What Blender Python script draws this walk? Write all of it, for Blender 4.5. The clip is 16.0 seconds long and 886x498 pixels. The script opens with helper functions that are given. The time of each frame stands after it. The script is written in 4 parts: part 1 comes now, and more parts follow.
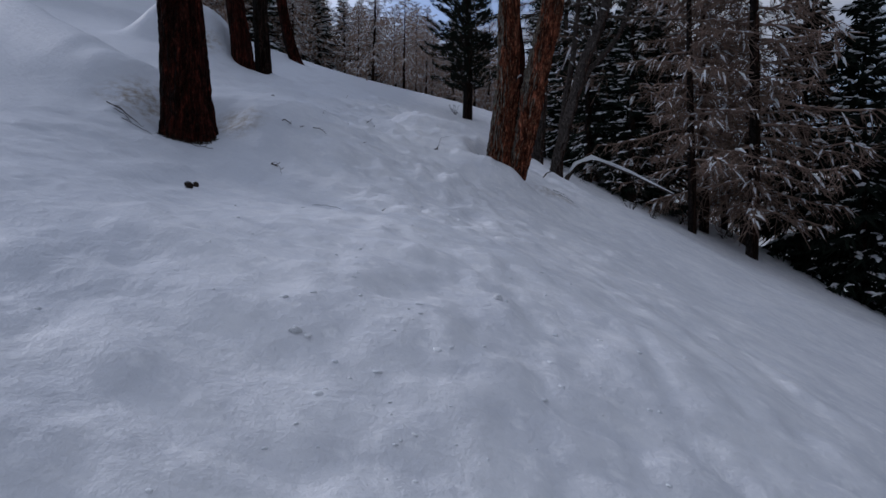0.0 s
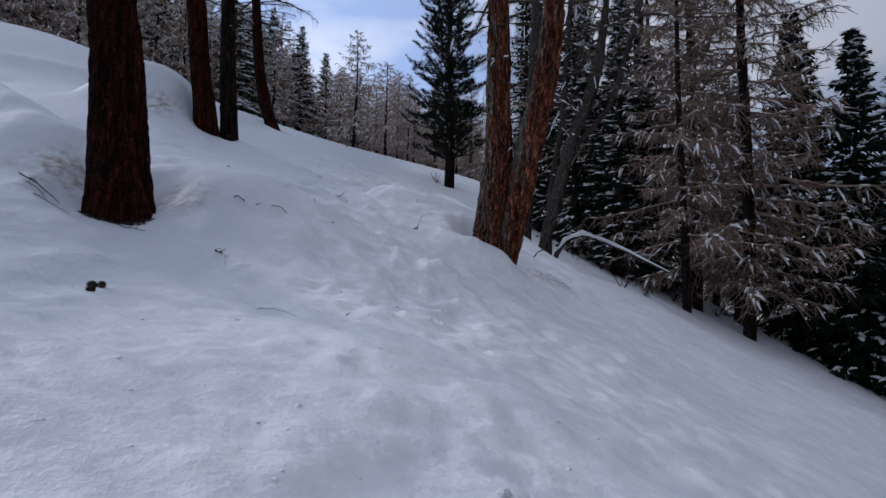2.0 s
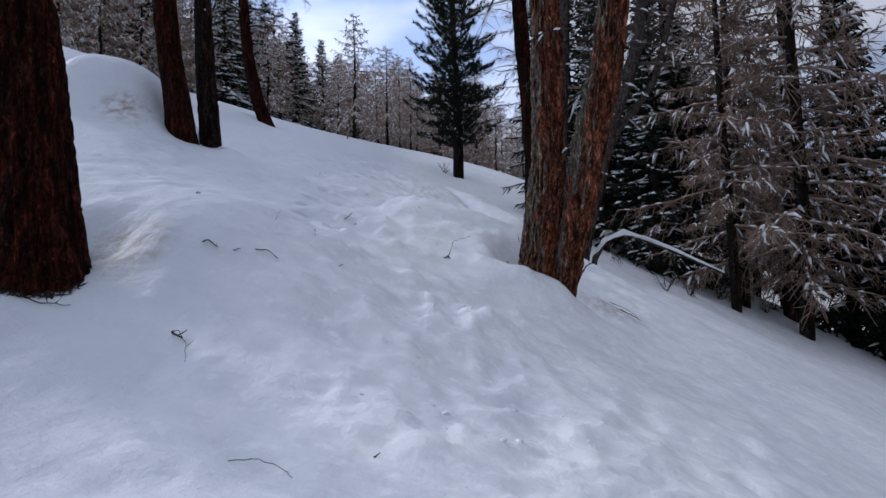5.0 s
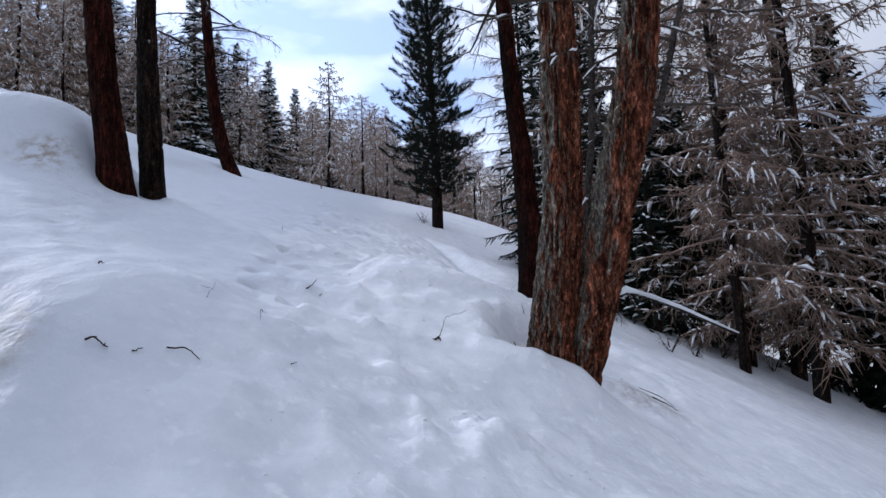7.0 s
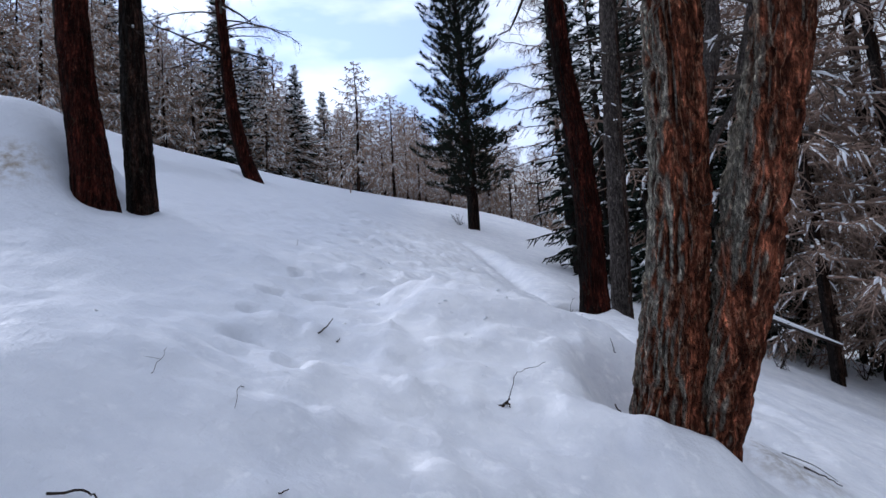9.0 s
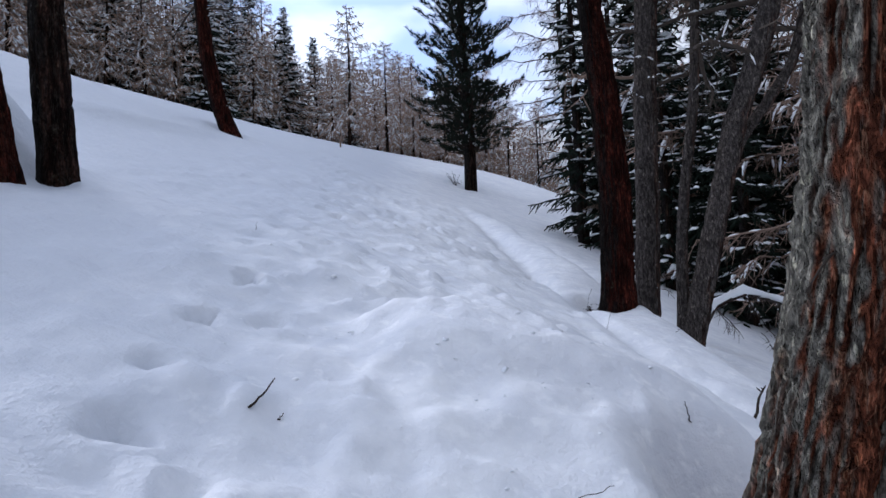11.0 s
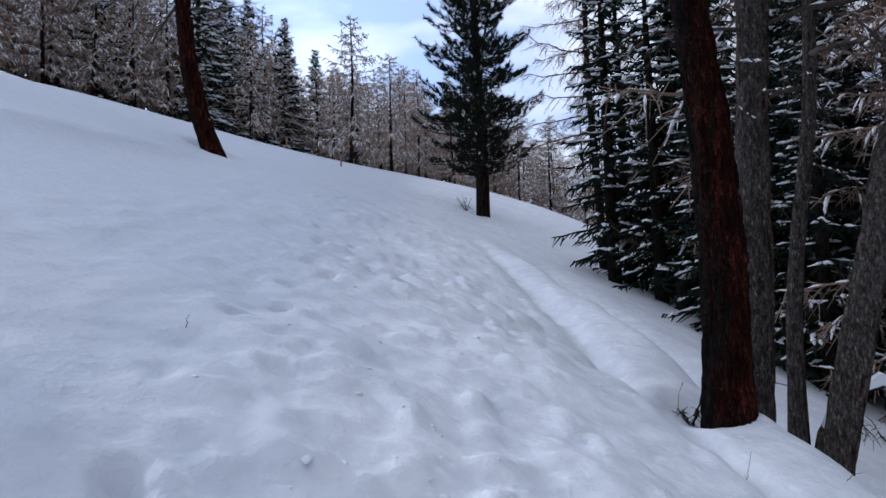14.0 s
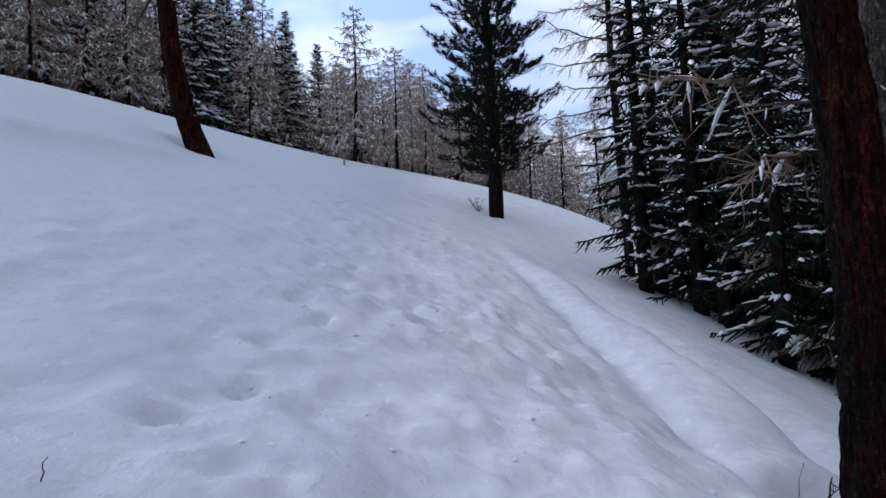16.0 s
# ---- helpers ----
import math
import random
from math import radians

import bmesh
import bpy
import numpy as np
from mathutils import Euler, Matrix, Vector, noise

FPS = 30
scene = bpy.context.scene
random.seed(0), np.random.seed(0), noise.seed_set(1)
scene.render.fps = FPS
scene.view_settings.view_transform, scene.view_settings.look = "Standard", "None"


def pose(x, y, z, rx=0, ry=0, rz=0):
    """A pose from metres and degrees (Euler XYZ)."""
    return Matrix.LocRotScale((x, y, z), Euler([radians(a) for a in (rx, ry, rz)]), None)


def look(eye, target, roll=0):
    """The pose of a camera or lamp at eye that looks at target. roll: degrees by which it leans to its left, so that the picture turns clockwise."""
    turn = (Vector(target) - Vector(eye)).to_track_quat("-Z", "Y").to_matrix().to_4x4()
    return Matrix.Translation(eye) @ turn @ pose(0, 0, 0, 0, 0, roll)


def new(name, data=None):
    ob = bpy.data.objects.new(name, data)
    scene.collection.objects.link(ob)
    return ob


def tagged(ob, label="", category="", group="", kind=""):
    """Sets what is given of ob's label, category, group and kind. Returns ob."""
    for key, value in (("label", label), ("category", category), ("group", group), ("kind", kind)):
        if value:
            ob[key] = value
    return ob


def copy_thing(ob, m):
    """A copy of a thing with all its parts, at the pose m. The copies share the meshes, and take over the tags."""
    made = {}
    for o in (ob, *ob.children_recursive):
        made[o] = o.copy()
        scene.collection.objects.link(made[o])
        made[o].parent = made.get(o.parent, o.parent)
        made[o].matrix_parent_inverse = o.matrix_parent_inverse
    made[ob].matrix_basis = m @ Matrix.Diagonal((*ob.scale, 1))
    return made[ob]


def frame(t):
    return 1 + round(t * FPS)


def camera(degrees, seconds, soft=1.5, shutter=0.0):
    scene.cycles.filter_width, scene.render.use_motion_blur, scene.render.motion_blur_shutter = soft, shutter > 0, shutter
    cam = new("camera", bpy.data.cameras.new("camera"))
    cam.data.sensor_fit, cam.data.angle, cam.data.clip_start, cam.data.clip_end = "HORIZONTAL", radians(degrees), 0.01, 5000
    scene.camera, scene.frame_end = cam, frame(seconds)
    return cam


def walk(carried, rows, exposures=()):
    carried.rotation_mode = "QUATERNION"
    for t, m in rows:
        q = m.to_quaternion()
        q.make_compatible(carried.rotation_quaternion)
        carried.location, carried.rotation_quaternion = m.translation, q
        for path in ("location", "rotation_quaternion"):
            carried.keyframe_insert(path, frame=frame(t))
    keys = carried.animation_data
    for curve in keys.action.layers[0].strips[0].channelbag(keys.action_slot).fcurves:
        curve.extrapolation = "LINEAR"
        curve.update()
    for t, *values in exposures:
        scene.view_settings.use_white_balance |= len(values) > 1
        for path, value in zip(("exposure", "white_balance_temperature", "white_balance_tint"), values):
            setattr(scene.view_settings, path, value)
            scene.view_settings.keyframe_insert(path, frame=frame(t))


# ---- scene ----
cam = camera(67.3, 16.0)
PATH = [
    (0, (-0.009, -0.018, 1.519), (-0.015, 1.982, 1.472), 0.1),
    (0.5, (0.065, 0.304, 1.592), (0.008, 2.3, 1.712), 1.9),
    (1, (-0.055, 0.697, 1.669), (-0.188, 2.684, 1.849), -1.3),
    (1.5, (-0.061, 0.905, 1.795), (-0.03, 2.903, 1.881), 0.9),
    (2, (-0.012, 1.278, 1.887), (0.04, 3.272, 2.032), 0.6),
    (2.5, (-0.127, 1.638, 1.929), (-0.14, 3.635, 2.028), -3.1),
    (3, (-0.179, 1.892, 2.093), (-0.157, 3.89, 2.157), -1.3),
    (3.5, (-0.123, 2.289, 2.185), (-0.133, 4.28, 2.38), -0.9),
    (4, (-0.23, 2.693, 2.236), (-0.248, 4.687, 2.393), -4.4),
    (4.5, (-0.302, 2.958, 2.415), (-0.284, 4.956, 2.494), -2.1),
    (7, (-0.385, 4.785, 2.904), (-0.271, 6.768, 3.14), -2.6),
    (7.5, (-0.46, 5.133, 3.012), (-0.36, 7.129, 3.078), -0.5),
    (8, (-0.402, 5.595, 3.117), (-0.355, 7.589, 3.253), -0.3),
    (8.5, (-0.442, 6.024, 3.183), (-0.444, 8.009, 3.426), -4.3),
    (10.8, (-0.481, 7.821, 3.728), (-0.405, 9.816, 3.85), -2.8),
    (11, (-0.478, 7.971, 3.778), (-0.451, 9.968, 3.879), -3.0),
    (11.5, (-0.598, 8.379, 3.864), (-0.59, 10.369, 4.065), -1.9),
    (12, (-0.634, 8.741, 3.975), (-0.656, 10.738, 4.076), 0.5),
    (12.5, (-0.6, 9.148, 4.101), (-0.674, 11.144, 4.209), -0.2),
    (13, (-0.708, 9.549, 4.2), (-0.752, 11.541, 4.381), -2.7),
    (13.5, (-0.719, 9.845, 4.313), (-0.598, 11.832, 4.508), -0.7),
    (14, (-0.725, 10.328, 4.438), (-0.697, 12.322, 4.588), -2.1),
    (14.5, (-0.817, 10.74, 4.5), (-0.844, 12.73, 4.69), -1.2),
    (15, (-0.794, 11.142, 4.58), (-0.692, 13.13, 4.772), -0.4),
    (15.5, (-0.754, 11.514, 4.705), (-0.665, 13.507, 4.836), 0.1),
    (16, (-0.868, 11.918, 4.823), (-0.857, 13.913, 4.963), -2.5),
]
EXPOSURES = [(0.0, -2.85, 5680, 15), (2.0, -2.52, 5720, 15), (4.5, -2.27, 5760, 15), (7.0, -1.80, 5740, 14), (11.0, -1.79, 5680, 14), (16.0, -2.02, 5600, 13)]
walk(cam, [(t, look(eye, target, roll)) for t, eye, target, roll in PATH], EXPOSURES)

# ---- world, sun, exposure ----
SUN_ELEV, SUN_AZ = 31.0, -52.0  # degrees; azimuth from the way ahead (+y) towards the right (+x)
world = bpy.data.worlds.new("sky")
scene.world = world
world.use_nodes = True
wn, wl = world.node_tree.nodes, world.node_tree.links
wn.clear()
sky = wn.new("ShaderNodeTexSky")
sky.sky_type, sky.sun_disc = "NISHITA", False
sky.sun_elevation, sky.sun_rotation = radians(SUN_ELEV), radians(SUN_AZ)
sky.altitude, sky.air_density, sky.dust_density, sky.ozone_density = 1900, 1.0, 0.6, 3.0
coord = wn.new("ShaderNodeTexCoord")
stretch = wn.new("ShaderNodeMapping")
stretch.inputs["Scale"].default_value = (1.6, 1.6, 5.0)
cloud = wn.new("ShaderNodeTexNoise")
cloud.inputs["Scale"].default_value, cloud.inputs["Detail"].default_value = 1.7, 6
cloud.inputs["Roughness"].default_value = 0.5
cover = wn.new("ShaderNodeMapRange")
cover.inputs["From Min"].default_value, cover.inputs["From Max"].default_value = 0.36, 0.54
cover.inputs["To Min"].default_value, cover.inputs["To Max"].default_value = 0.30, 0.98
mixc = wn.new("ShaderNodeMix")
mixc.data_type = "RGBA"
mixc.inputs["B"].default_value = (36.0, 37.0, 38.5, 1)
back = wn.new("ShaderNodeBackground")
back.inputs["Strength"].default_value = 0.068
wout = wn.new("ShaderNodeOutputWorld")
wl.new(coord.outputs["Generated"], stretch.inputs["Vector"])
wl.new(stretch.outputs["Vector"], cloud.inputs["Vector"])
wl.new(cloud.outputs["Fac"], cover.inputs["Value"])
wl.new(cover.outputs["Result"], mixc.inputs["Factor"])
clear = wn.new("ShaderNodeVectorMath")
clear.operation = "SCALE"
clear.inputs["Scale"].default_value = 6.0
wl.new(sky.outputs["Color"], clear.inputs[0])
wl.new(clear.outputs["Vector"], mixc.inputs["A"])
# thin cloud scatters the light forwards: brighter round the sun, dimmer away from it
_se, _sa = radians(SUN_ELEV), radians(SUN_AZ)
SUN_AT = Vector((math.cos(_se) * math.sin(_sa), math.cos(_se) * math.cos(_sa), math.sin(_se)))
toward = wn.new("ShaderNodeVectorMath")
toward.operation = "DOT_PRODUCT"
toward.inputs[1].default_value = SUN_AT
wl.new(coord.outputs["Generated"], toward.inputs[0])
haze = wn.new("ShaderNodeMapRange")
haze.interpolation_type = "SMOOTHSTEP"
haze.inputs["From Min"].default_value, haze.inputs["From Max"].default_value = -0.1, 0.95
haze.inputs["To Min"].default_value, haze.inputs["To Max"].default_value = 0.72, 2.1
wl.new(toward.outputs["Value"], haze.inputs["Value"])
glow = wn.new("ShaderNodeVectorMath")
glow.operation = "SCALE"
wl.new(mixc.outputs["Result"], glow.inputs[0])
wl.new(haze.outputs["Result"], glow.inputs["Scale"])
wl.new(glow.outputs["Vector"], back.inputs["Color"])
wl.new(back.outputs["Background"], wout.inputs["Surface"])

sun = new("sun", bpy.data.lights.new("sun", "SUN"))
sun.data.energy, sun.data.angle, sun.data.color = 5.0, radians(6), (1.0, 0.94, 0.87)
sun.matrix_world = look(SUN_AT * 100, (0, 0, 0))


# ---- materials ----
def material(name, rough=0.8, spec=0.3):
    m = bpy.data.materials.new(name)
    m.use_nodes = True
    b = m.node_tree.nodes["Principled BSDF"]
    b.inputs["Roughness"].default_value = rough
    b.inputs["Specular IOR Level"].default_value = spec
    return m, m.node_tree.nodes, m.node_tree.links, b


def noise_node(n, l, scale, detail=4, rough=0.55, vec=None):
    t = n.new("ShaderNodeTexNoise")
    t.inputs["Scale"].default_value, t.inputs["Detail"].default_value, t.inputs["Roughness"].default_value = scale, detail, rough
    if vec is not None:
        l.new(vec, t.inputs["Vector"])
    return t.outputs["Fac"]


def ramp(n, l, src, stops):
    r = n.new("ShaderNodeValToRGB")
    while len(r.color_ramp.elements) < len(stops):
        r.color_ramp.elements.new(0.5)
    for e, (p, c) in zip(r.color_ramp.elements, stops):
        e.position, e.color = p, (*c, 1)
    l.new(src, r.inputs["Fac"])
    return r.outputs["Color"]


def blend(n, l, fac, a, b, mode="MIX"):
    m = n.new("ShaderNodeMix")
    m.data_type, m.blend_type = "RGBA", mode
    for key, v in (("Factor", fac), ("A", a), ("B", b)):
        if isinstance(v, (tuple, float, int)):
            m.inputs[key].default_value = v
        else:
            l.new(v, m.inputs[key])
    return m.outputs["Result"]


def calc(n, l, op, a, b=0.0):
    m = n.new("ShaderNodeMath")
    m.operation, m.use_clamp = op, False
    for i, v in enumerate((a, b)):
        if isinstance(v, (int, float)):
            m.inputs[i].default_value = v
        else:
            l.new(v, m.inputs[i])
    return m.outputs[0]


def bump(n, l, b, heights):
    last = None
    for src, strength, dist in heights:
        k = n.new("ShaderNodeBump")
        k.inputs["Strength"].default_value, k.inputs["Distance"].default_value = strength, dist
        l.new(src, k.inputs["Height"])
        if last is not None:
            l.new(last, k.inputs["Normal"])
        last = k.outputs["Normal"]
    l.new(last, b.inputs["Normal"])


def object_vec(n, l, scale=(1, 1, 1)):
    c = n.new("ShaderNodeTexCoord")
    m = n.new("ShaderNodeMapping")
    m.inputs["Scale"].default_value = scale
    l.new(c.outputs["Object"], m.inputs["Vector"])
    return m.outputs["Vector"]


def snow_ground_material():
    m, n, l, b = material("snow_ground", 0.6, 0.35)
    v = object_vec(n, l)
    big = noise_node(n, l, 0.7, 3, 0.5, v)
    mid = noise_node(n, l, 6, 5, 0.6, v)
    fine = noise_node(n, l, 60, 4, 0.7, v)
    col = ramp(n, l, big, [(0.3, (0.78, 0.79, 0.82)), (0.7, (0.88, 0.882, 0.89))])
    # refrozen crust and loose grains in flat flakes, drawn out across the slope
    crust = noise_node(n, l, 3.2, 6, 0.62, object_vec(n, l, (1.0, 1.25, 1.0)))
    col = blend(n, l, 0.32, col, ramp(n, l, crust, [(0.36, (0.55, 0.575, 0.64)), (0.64, (0.95, 0.95, 0.955))]))
    flake = n.new("ShaderNodeMapRange")
    flake.inputs["From Min"].default_value, flake.inputs["From Max"].default_value = 0.57, 0.68
    l.new(noise_node(n, l, 8.0, 4, 0.6, object_vec(n, l, (1.0, 1.1, 1.0))), flake.inputs["Value"])
    col = blend(n, l, calc(n, l, "MULTIPLY", flake.outputs["Result"], 0.7), col, (0.96, 0.96, 0.965, 1))
    # painted shade on the untrodden slope above the old steps: darker, bluer snow
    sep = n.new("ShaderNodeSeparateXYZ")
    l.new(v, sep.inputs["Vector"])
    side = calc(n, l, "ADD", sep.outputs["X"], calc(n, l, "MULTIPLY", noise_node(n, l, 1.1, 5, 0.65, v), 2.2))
    left_shade = n.new("ShaderNodeMapRange")
    left_shade.inputs["From Min"].default_value, left_shade.inputs["From Max"].default_value = -1.2, 0.4
    left_shade.inputs["To Min"].default_value, left_shade.inputs["To Max"].default_value = 0.78, 0.0
    l.new(side, left_shade.inputs["Value"])
    col = blend(n, l, left_shade.outputs["Result"], col, (0.56, 0.595, 0.66, 1))
    # earth and needle dirt in the hollows round three trunks
    for (px, py, pz), reach in (((1.85, 11.1, 2.25), 0.48), ((-3.75, 8.2, 3.18), 0.62), ((-2.62, 8.3, 2.86), 0.46), ((-4.75, 13.0, 5.2), 0.5)):
        d = n.new("ShaderNodeVectorMath")
        d.operation = "DISTANCE"
        l.new(v, d.inputs[0])
        d.inputs[1].default_value = (px, py, pz)
        near = n.new("ShaderNodeMapRange")
        near.inputs["From Min"].default_value, near.inputs["From Max"].default_value = reach * 0.3, reach
        near.inputs["To Min"].default_value, near.inputs["To Max"].default_value = 1, 0
        l.new(d.outputs["Value"], near.inputs["Value"])
        patchy = noise_node(n, l, 7.5, 6, 0.7, v)
        patchy = calc(n, l, "MULTIPLY", calc(n, l, "SUBTRACT", patchy, 0.43), 5.0)
        dirt = n.new("ShaderNodeClamp")
        l.new(calc(n, l, "MULTIPLY", patchy, near.outputs["Result"]), dirt.inputs["Value"])
        col = blend(n, l, calc(n, l, "MULTIPLY", dirt.outputs["Result"], 0.85), col, (0.27, 0.22, 0.155, 1))
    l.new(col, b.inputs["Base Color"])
    rr = n.new("ShaderNodeMapRange")
    rr.inputs["To Min"].default_value, rr.inputs["To Max"].default_value = 0.42, 0.75
    l.new(mid, rr.inputs["Value"])
    l.new(rr.outputs["Result"], b.inputs["Roughness"])
    bump(n, l, b, [(noise_node(n, l, 9, 4, 0.6, v), 0.5, 0.045), (noise_node(n, l, 24, 3, 0.6, v), 0.2, 0.015), (fine, 0.25, 0.006)])
    return m


def snow_material():
    m, n, l, b = material("snow_lump", 0.65, 0.3)
    v = object_vec(n, l)
    l.new(ramp(n, l, noise_node(n, l, 5, 3, 0.5, v), [(0.3, (0.80, 0.825, 0.86)), (0.7, (0.89, 0.895, 0.90))]), b.inputs["Base Color"])
    bump(n, l, b, [(noise_node(n, l, 18, 4, 0.6, v), 0.6, 0.03)])
    return m


def bark_material(name, red, grey, grey_part):
    m, n, l, b = material(name, 0.95, 0.06)
    v = object_vec(n, l, (1, 1, 0.16))
    plates = noise_node(n, l, 17, 5, 0.65, v)
    fibre = noise_node(n, l, 60, 4, 0.7, v)
    flakes = noise_node(n, l, 34, 5, 0.65, object_vec(n, l, (1, 1, 0.22)))
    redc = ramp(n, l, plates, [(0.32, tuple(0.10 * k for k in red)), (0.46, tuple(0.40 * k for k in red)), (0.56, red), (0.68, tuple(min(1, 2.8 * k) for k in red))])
    crack = n.new("ShaderNodeMapRange")
    crack.inputs["From Min"].default_value, crack.inputs["From Max"].default_value = 0.0, 0.022
    crack.inputs["To Min"].default_value, crack.inputs["To Max"].default_value = 0.45, 0.0
    wavy = noise_node(n, l, 9, 4, 0.6, object_vec(n, l, (1, 1, 0.13)))
    l.new(calc(n, l, "ABSOLUTE", calc(n, l, "SUBTRACT", wavy, 0.5)), crack.inputs["Value"])
    redc = blend(n, l, crack.outputs["Result"], redc, (*(min(1, k * q) for k, q in zip(red, (2.2, 3.6, 4.0))), 1))
    greyc = ramp(n, l, flakes, [(0.3, tuple(0.30 * k for k in grey)), (0.5, grey), (0.72, tuple(1.6 * k for k in grey))])
    chip = n.new("ShaderNodeTexVoronoi")
    chip.inputs["Scale"].default_value = 66
    warp = n.new("ShaderNodeVectorMath")
    warp.operation = "ADD"
    l.new(object_vec(n, l, (1, 1, 0.38)), warp.inputs[0])
    wob = n.new("ShaderNodeTexNoise")
    wob.inputs["Scale"].default_value = 14
    push = n.new("ShaderNodeVectorMath")
    push.operation = "SCALE"
    push.inputs["Scale"].default_value = 0.06
    l.new(object_vec(n, l), wob.inputs["Vector"])
    l.new(wob.outputs["Color"], push.inputs[0])
    l.new(push.outputs["Vector"], warp.inputs[1])
    l.new(warp.outputs["Vector"], chip.inputs["Vector"])
    tone = ramp(n, l, chip.outputs["Color"], [(0.0, (0.22, 0.20, 0.20)), (0.55, (0.85, 0.84, 0.82)), (1.0, (2.0, 1.95, 1.85))])
    scab = n.new("ShaderNodeTexVoronoi")
    scab.inputs["Scale"].default_value = 62
    l.new(object_vec(n, l, (1, 1, 0.42)), scab.inputs["Vector"])
    speck = ramp(n, l, scab.outputs["Color"], [(0.0, (0.30, 0.28, 0.27)), (0.62, (0.9, 0.88, 0.86)), (0.80, (1.0, 1.0, 0.97)), (0.92, (2.5, 2.5, 2.2))])
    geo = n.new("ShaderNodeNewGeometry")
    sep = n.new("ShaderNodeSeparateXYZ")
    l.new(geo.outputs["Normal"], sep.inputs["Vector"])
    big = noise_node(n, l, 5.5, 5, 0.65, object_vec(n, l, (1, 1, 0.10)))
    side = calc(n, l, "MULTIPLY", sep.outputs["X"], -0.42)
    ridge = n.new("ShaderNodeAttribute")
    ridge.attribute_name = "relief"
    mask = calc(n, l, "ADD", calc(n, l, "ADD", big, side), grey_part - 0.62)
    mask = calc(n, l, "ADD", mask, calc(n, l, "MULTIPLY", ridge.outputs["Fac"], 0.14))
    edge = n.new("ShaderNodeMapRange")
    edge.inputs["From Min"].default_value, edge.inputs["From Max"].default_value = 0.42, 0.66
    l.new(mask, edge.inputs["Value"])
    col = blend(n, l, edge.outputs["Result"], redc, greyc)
    lichen = n.new("ShaderNodeMapRange")
    lichen.inputs["From Min"].default_value, lichen.inputs["From Max"].default_value = 0.62, 0.72
    l.new(noise_node(n, l, 11, 5, 0.7, object_vec(n, l)), lichen.inputs["Value"])
    col = blend(n, l, calc(n, l, "MULTIPLY", lichen.outputs["Result"], 0.5), col, (0.11, 0.115, 0.075, 1))
    col = blend(n, l, 0.5, col, ramp(n, l, fibre, [(0.3, (0.35, 0.35, 0.35)), (0.65, (1.2, 1.2, 1.2))]), "MULTIPLY")
    col = blend(n, l, 0.75, col, tone, "MULTIPLY")
    col = blend(n, l, 0.65, col, speck, "MULTIPLY")
    l.new(col, b.inputs["Base Color"])
    bump(n, l, b, [(scab.outputs["Distance"], 0.7, -0.015), (chip.outputs["Distance"], 0.9, -0.03), (plates, 1.0, 0.04), (fibre, 0.7, 0.015), (flakes, 0.7, 0.02)])
    return m


def twig_material(name, dark, light):
    m, n, l, b = material(name, 0.85, 0.15)
    info = n.new("ShaderNodeObjectInfo")
    geo = n.new("ShaderNodeNewGeometry")
    c = blend(n, l, geo.outputs["Random Per Island"], (*dark, 1), (*light, 1))
    c = blend(n, l, calc(n, l, "MULTIPLY", info.outputs["Random"], 0.5), c, (*(0.6 * k for k in light), 1))
    f = noise_node(n, l, 25, 3, 0.6, object_vec(n, l))
    l.new(blend(n, l, 0.5, c, ramp(n, l, f, [(0.3, (0.5, 0.5, 0.5)), (0.7, (1.3, 1.3, 1.3))]), "MULTIPLY"), b.inputs["Base Color"])
    return m


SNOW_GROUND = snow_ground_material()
SNOW = snow_material()
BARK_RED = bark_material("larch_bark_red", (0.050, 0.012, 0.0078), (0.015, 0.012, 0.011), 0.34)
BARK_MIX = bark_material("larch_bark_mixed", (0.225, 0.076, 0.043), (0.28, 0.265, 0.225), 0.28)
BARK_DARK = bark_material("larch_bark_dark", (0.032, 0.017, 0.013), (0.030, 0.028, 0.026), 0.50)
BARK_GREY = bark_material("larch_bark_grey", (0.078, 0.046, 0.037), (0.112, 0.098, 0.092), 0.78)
BARK_FAR = bark_material("far_bark", (0.04, 0.022, 0.016), (0.03, 0.026, 0.025), 0.5)
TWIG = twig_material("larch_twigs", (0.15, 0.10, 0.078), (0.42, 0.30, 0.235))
# sun and haze on the distant larches are put into this paler twig colour
TWIG_FAR_LIT = twig_material("far_larch_twigs_lit", (0.30, 0.20, 0.145), (0.66, 0.48, 0.365))
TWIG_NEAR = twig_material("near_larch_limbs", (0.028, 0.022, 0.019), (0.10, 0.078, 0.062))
TWIG_DARK = twig_material("dead_twigs", (0.015, 0.011, 0.009), (0.05, 0.036, 0.027))
NEEDLE = twig_material("spruce_needles", (0.006, 0.011, 0.008), (0.018, 0.028, 0.018))
NEEDLE_PINE = twig_material("pine_needles", (0.008, 0.013, 0.009), (0.024, 0.033, 0.021))


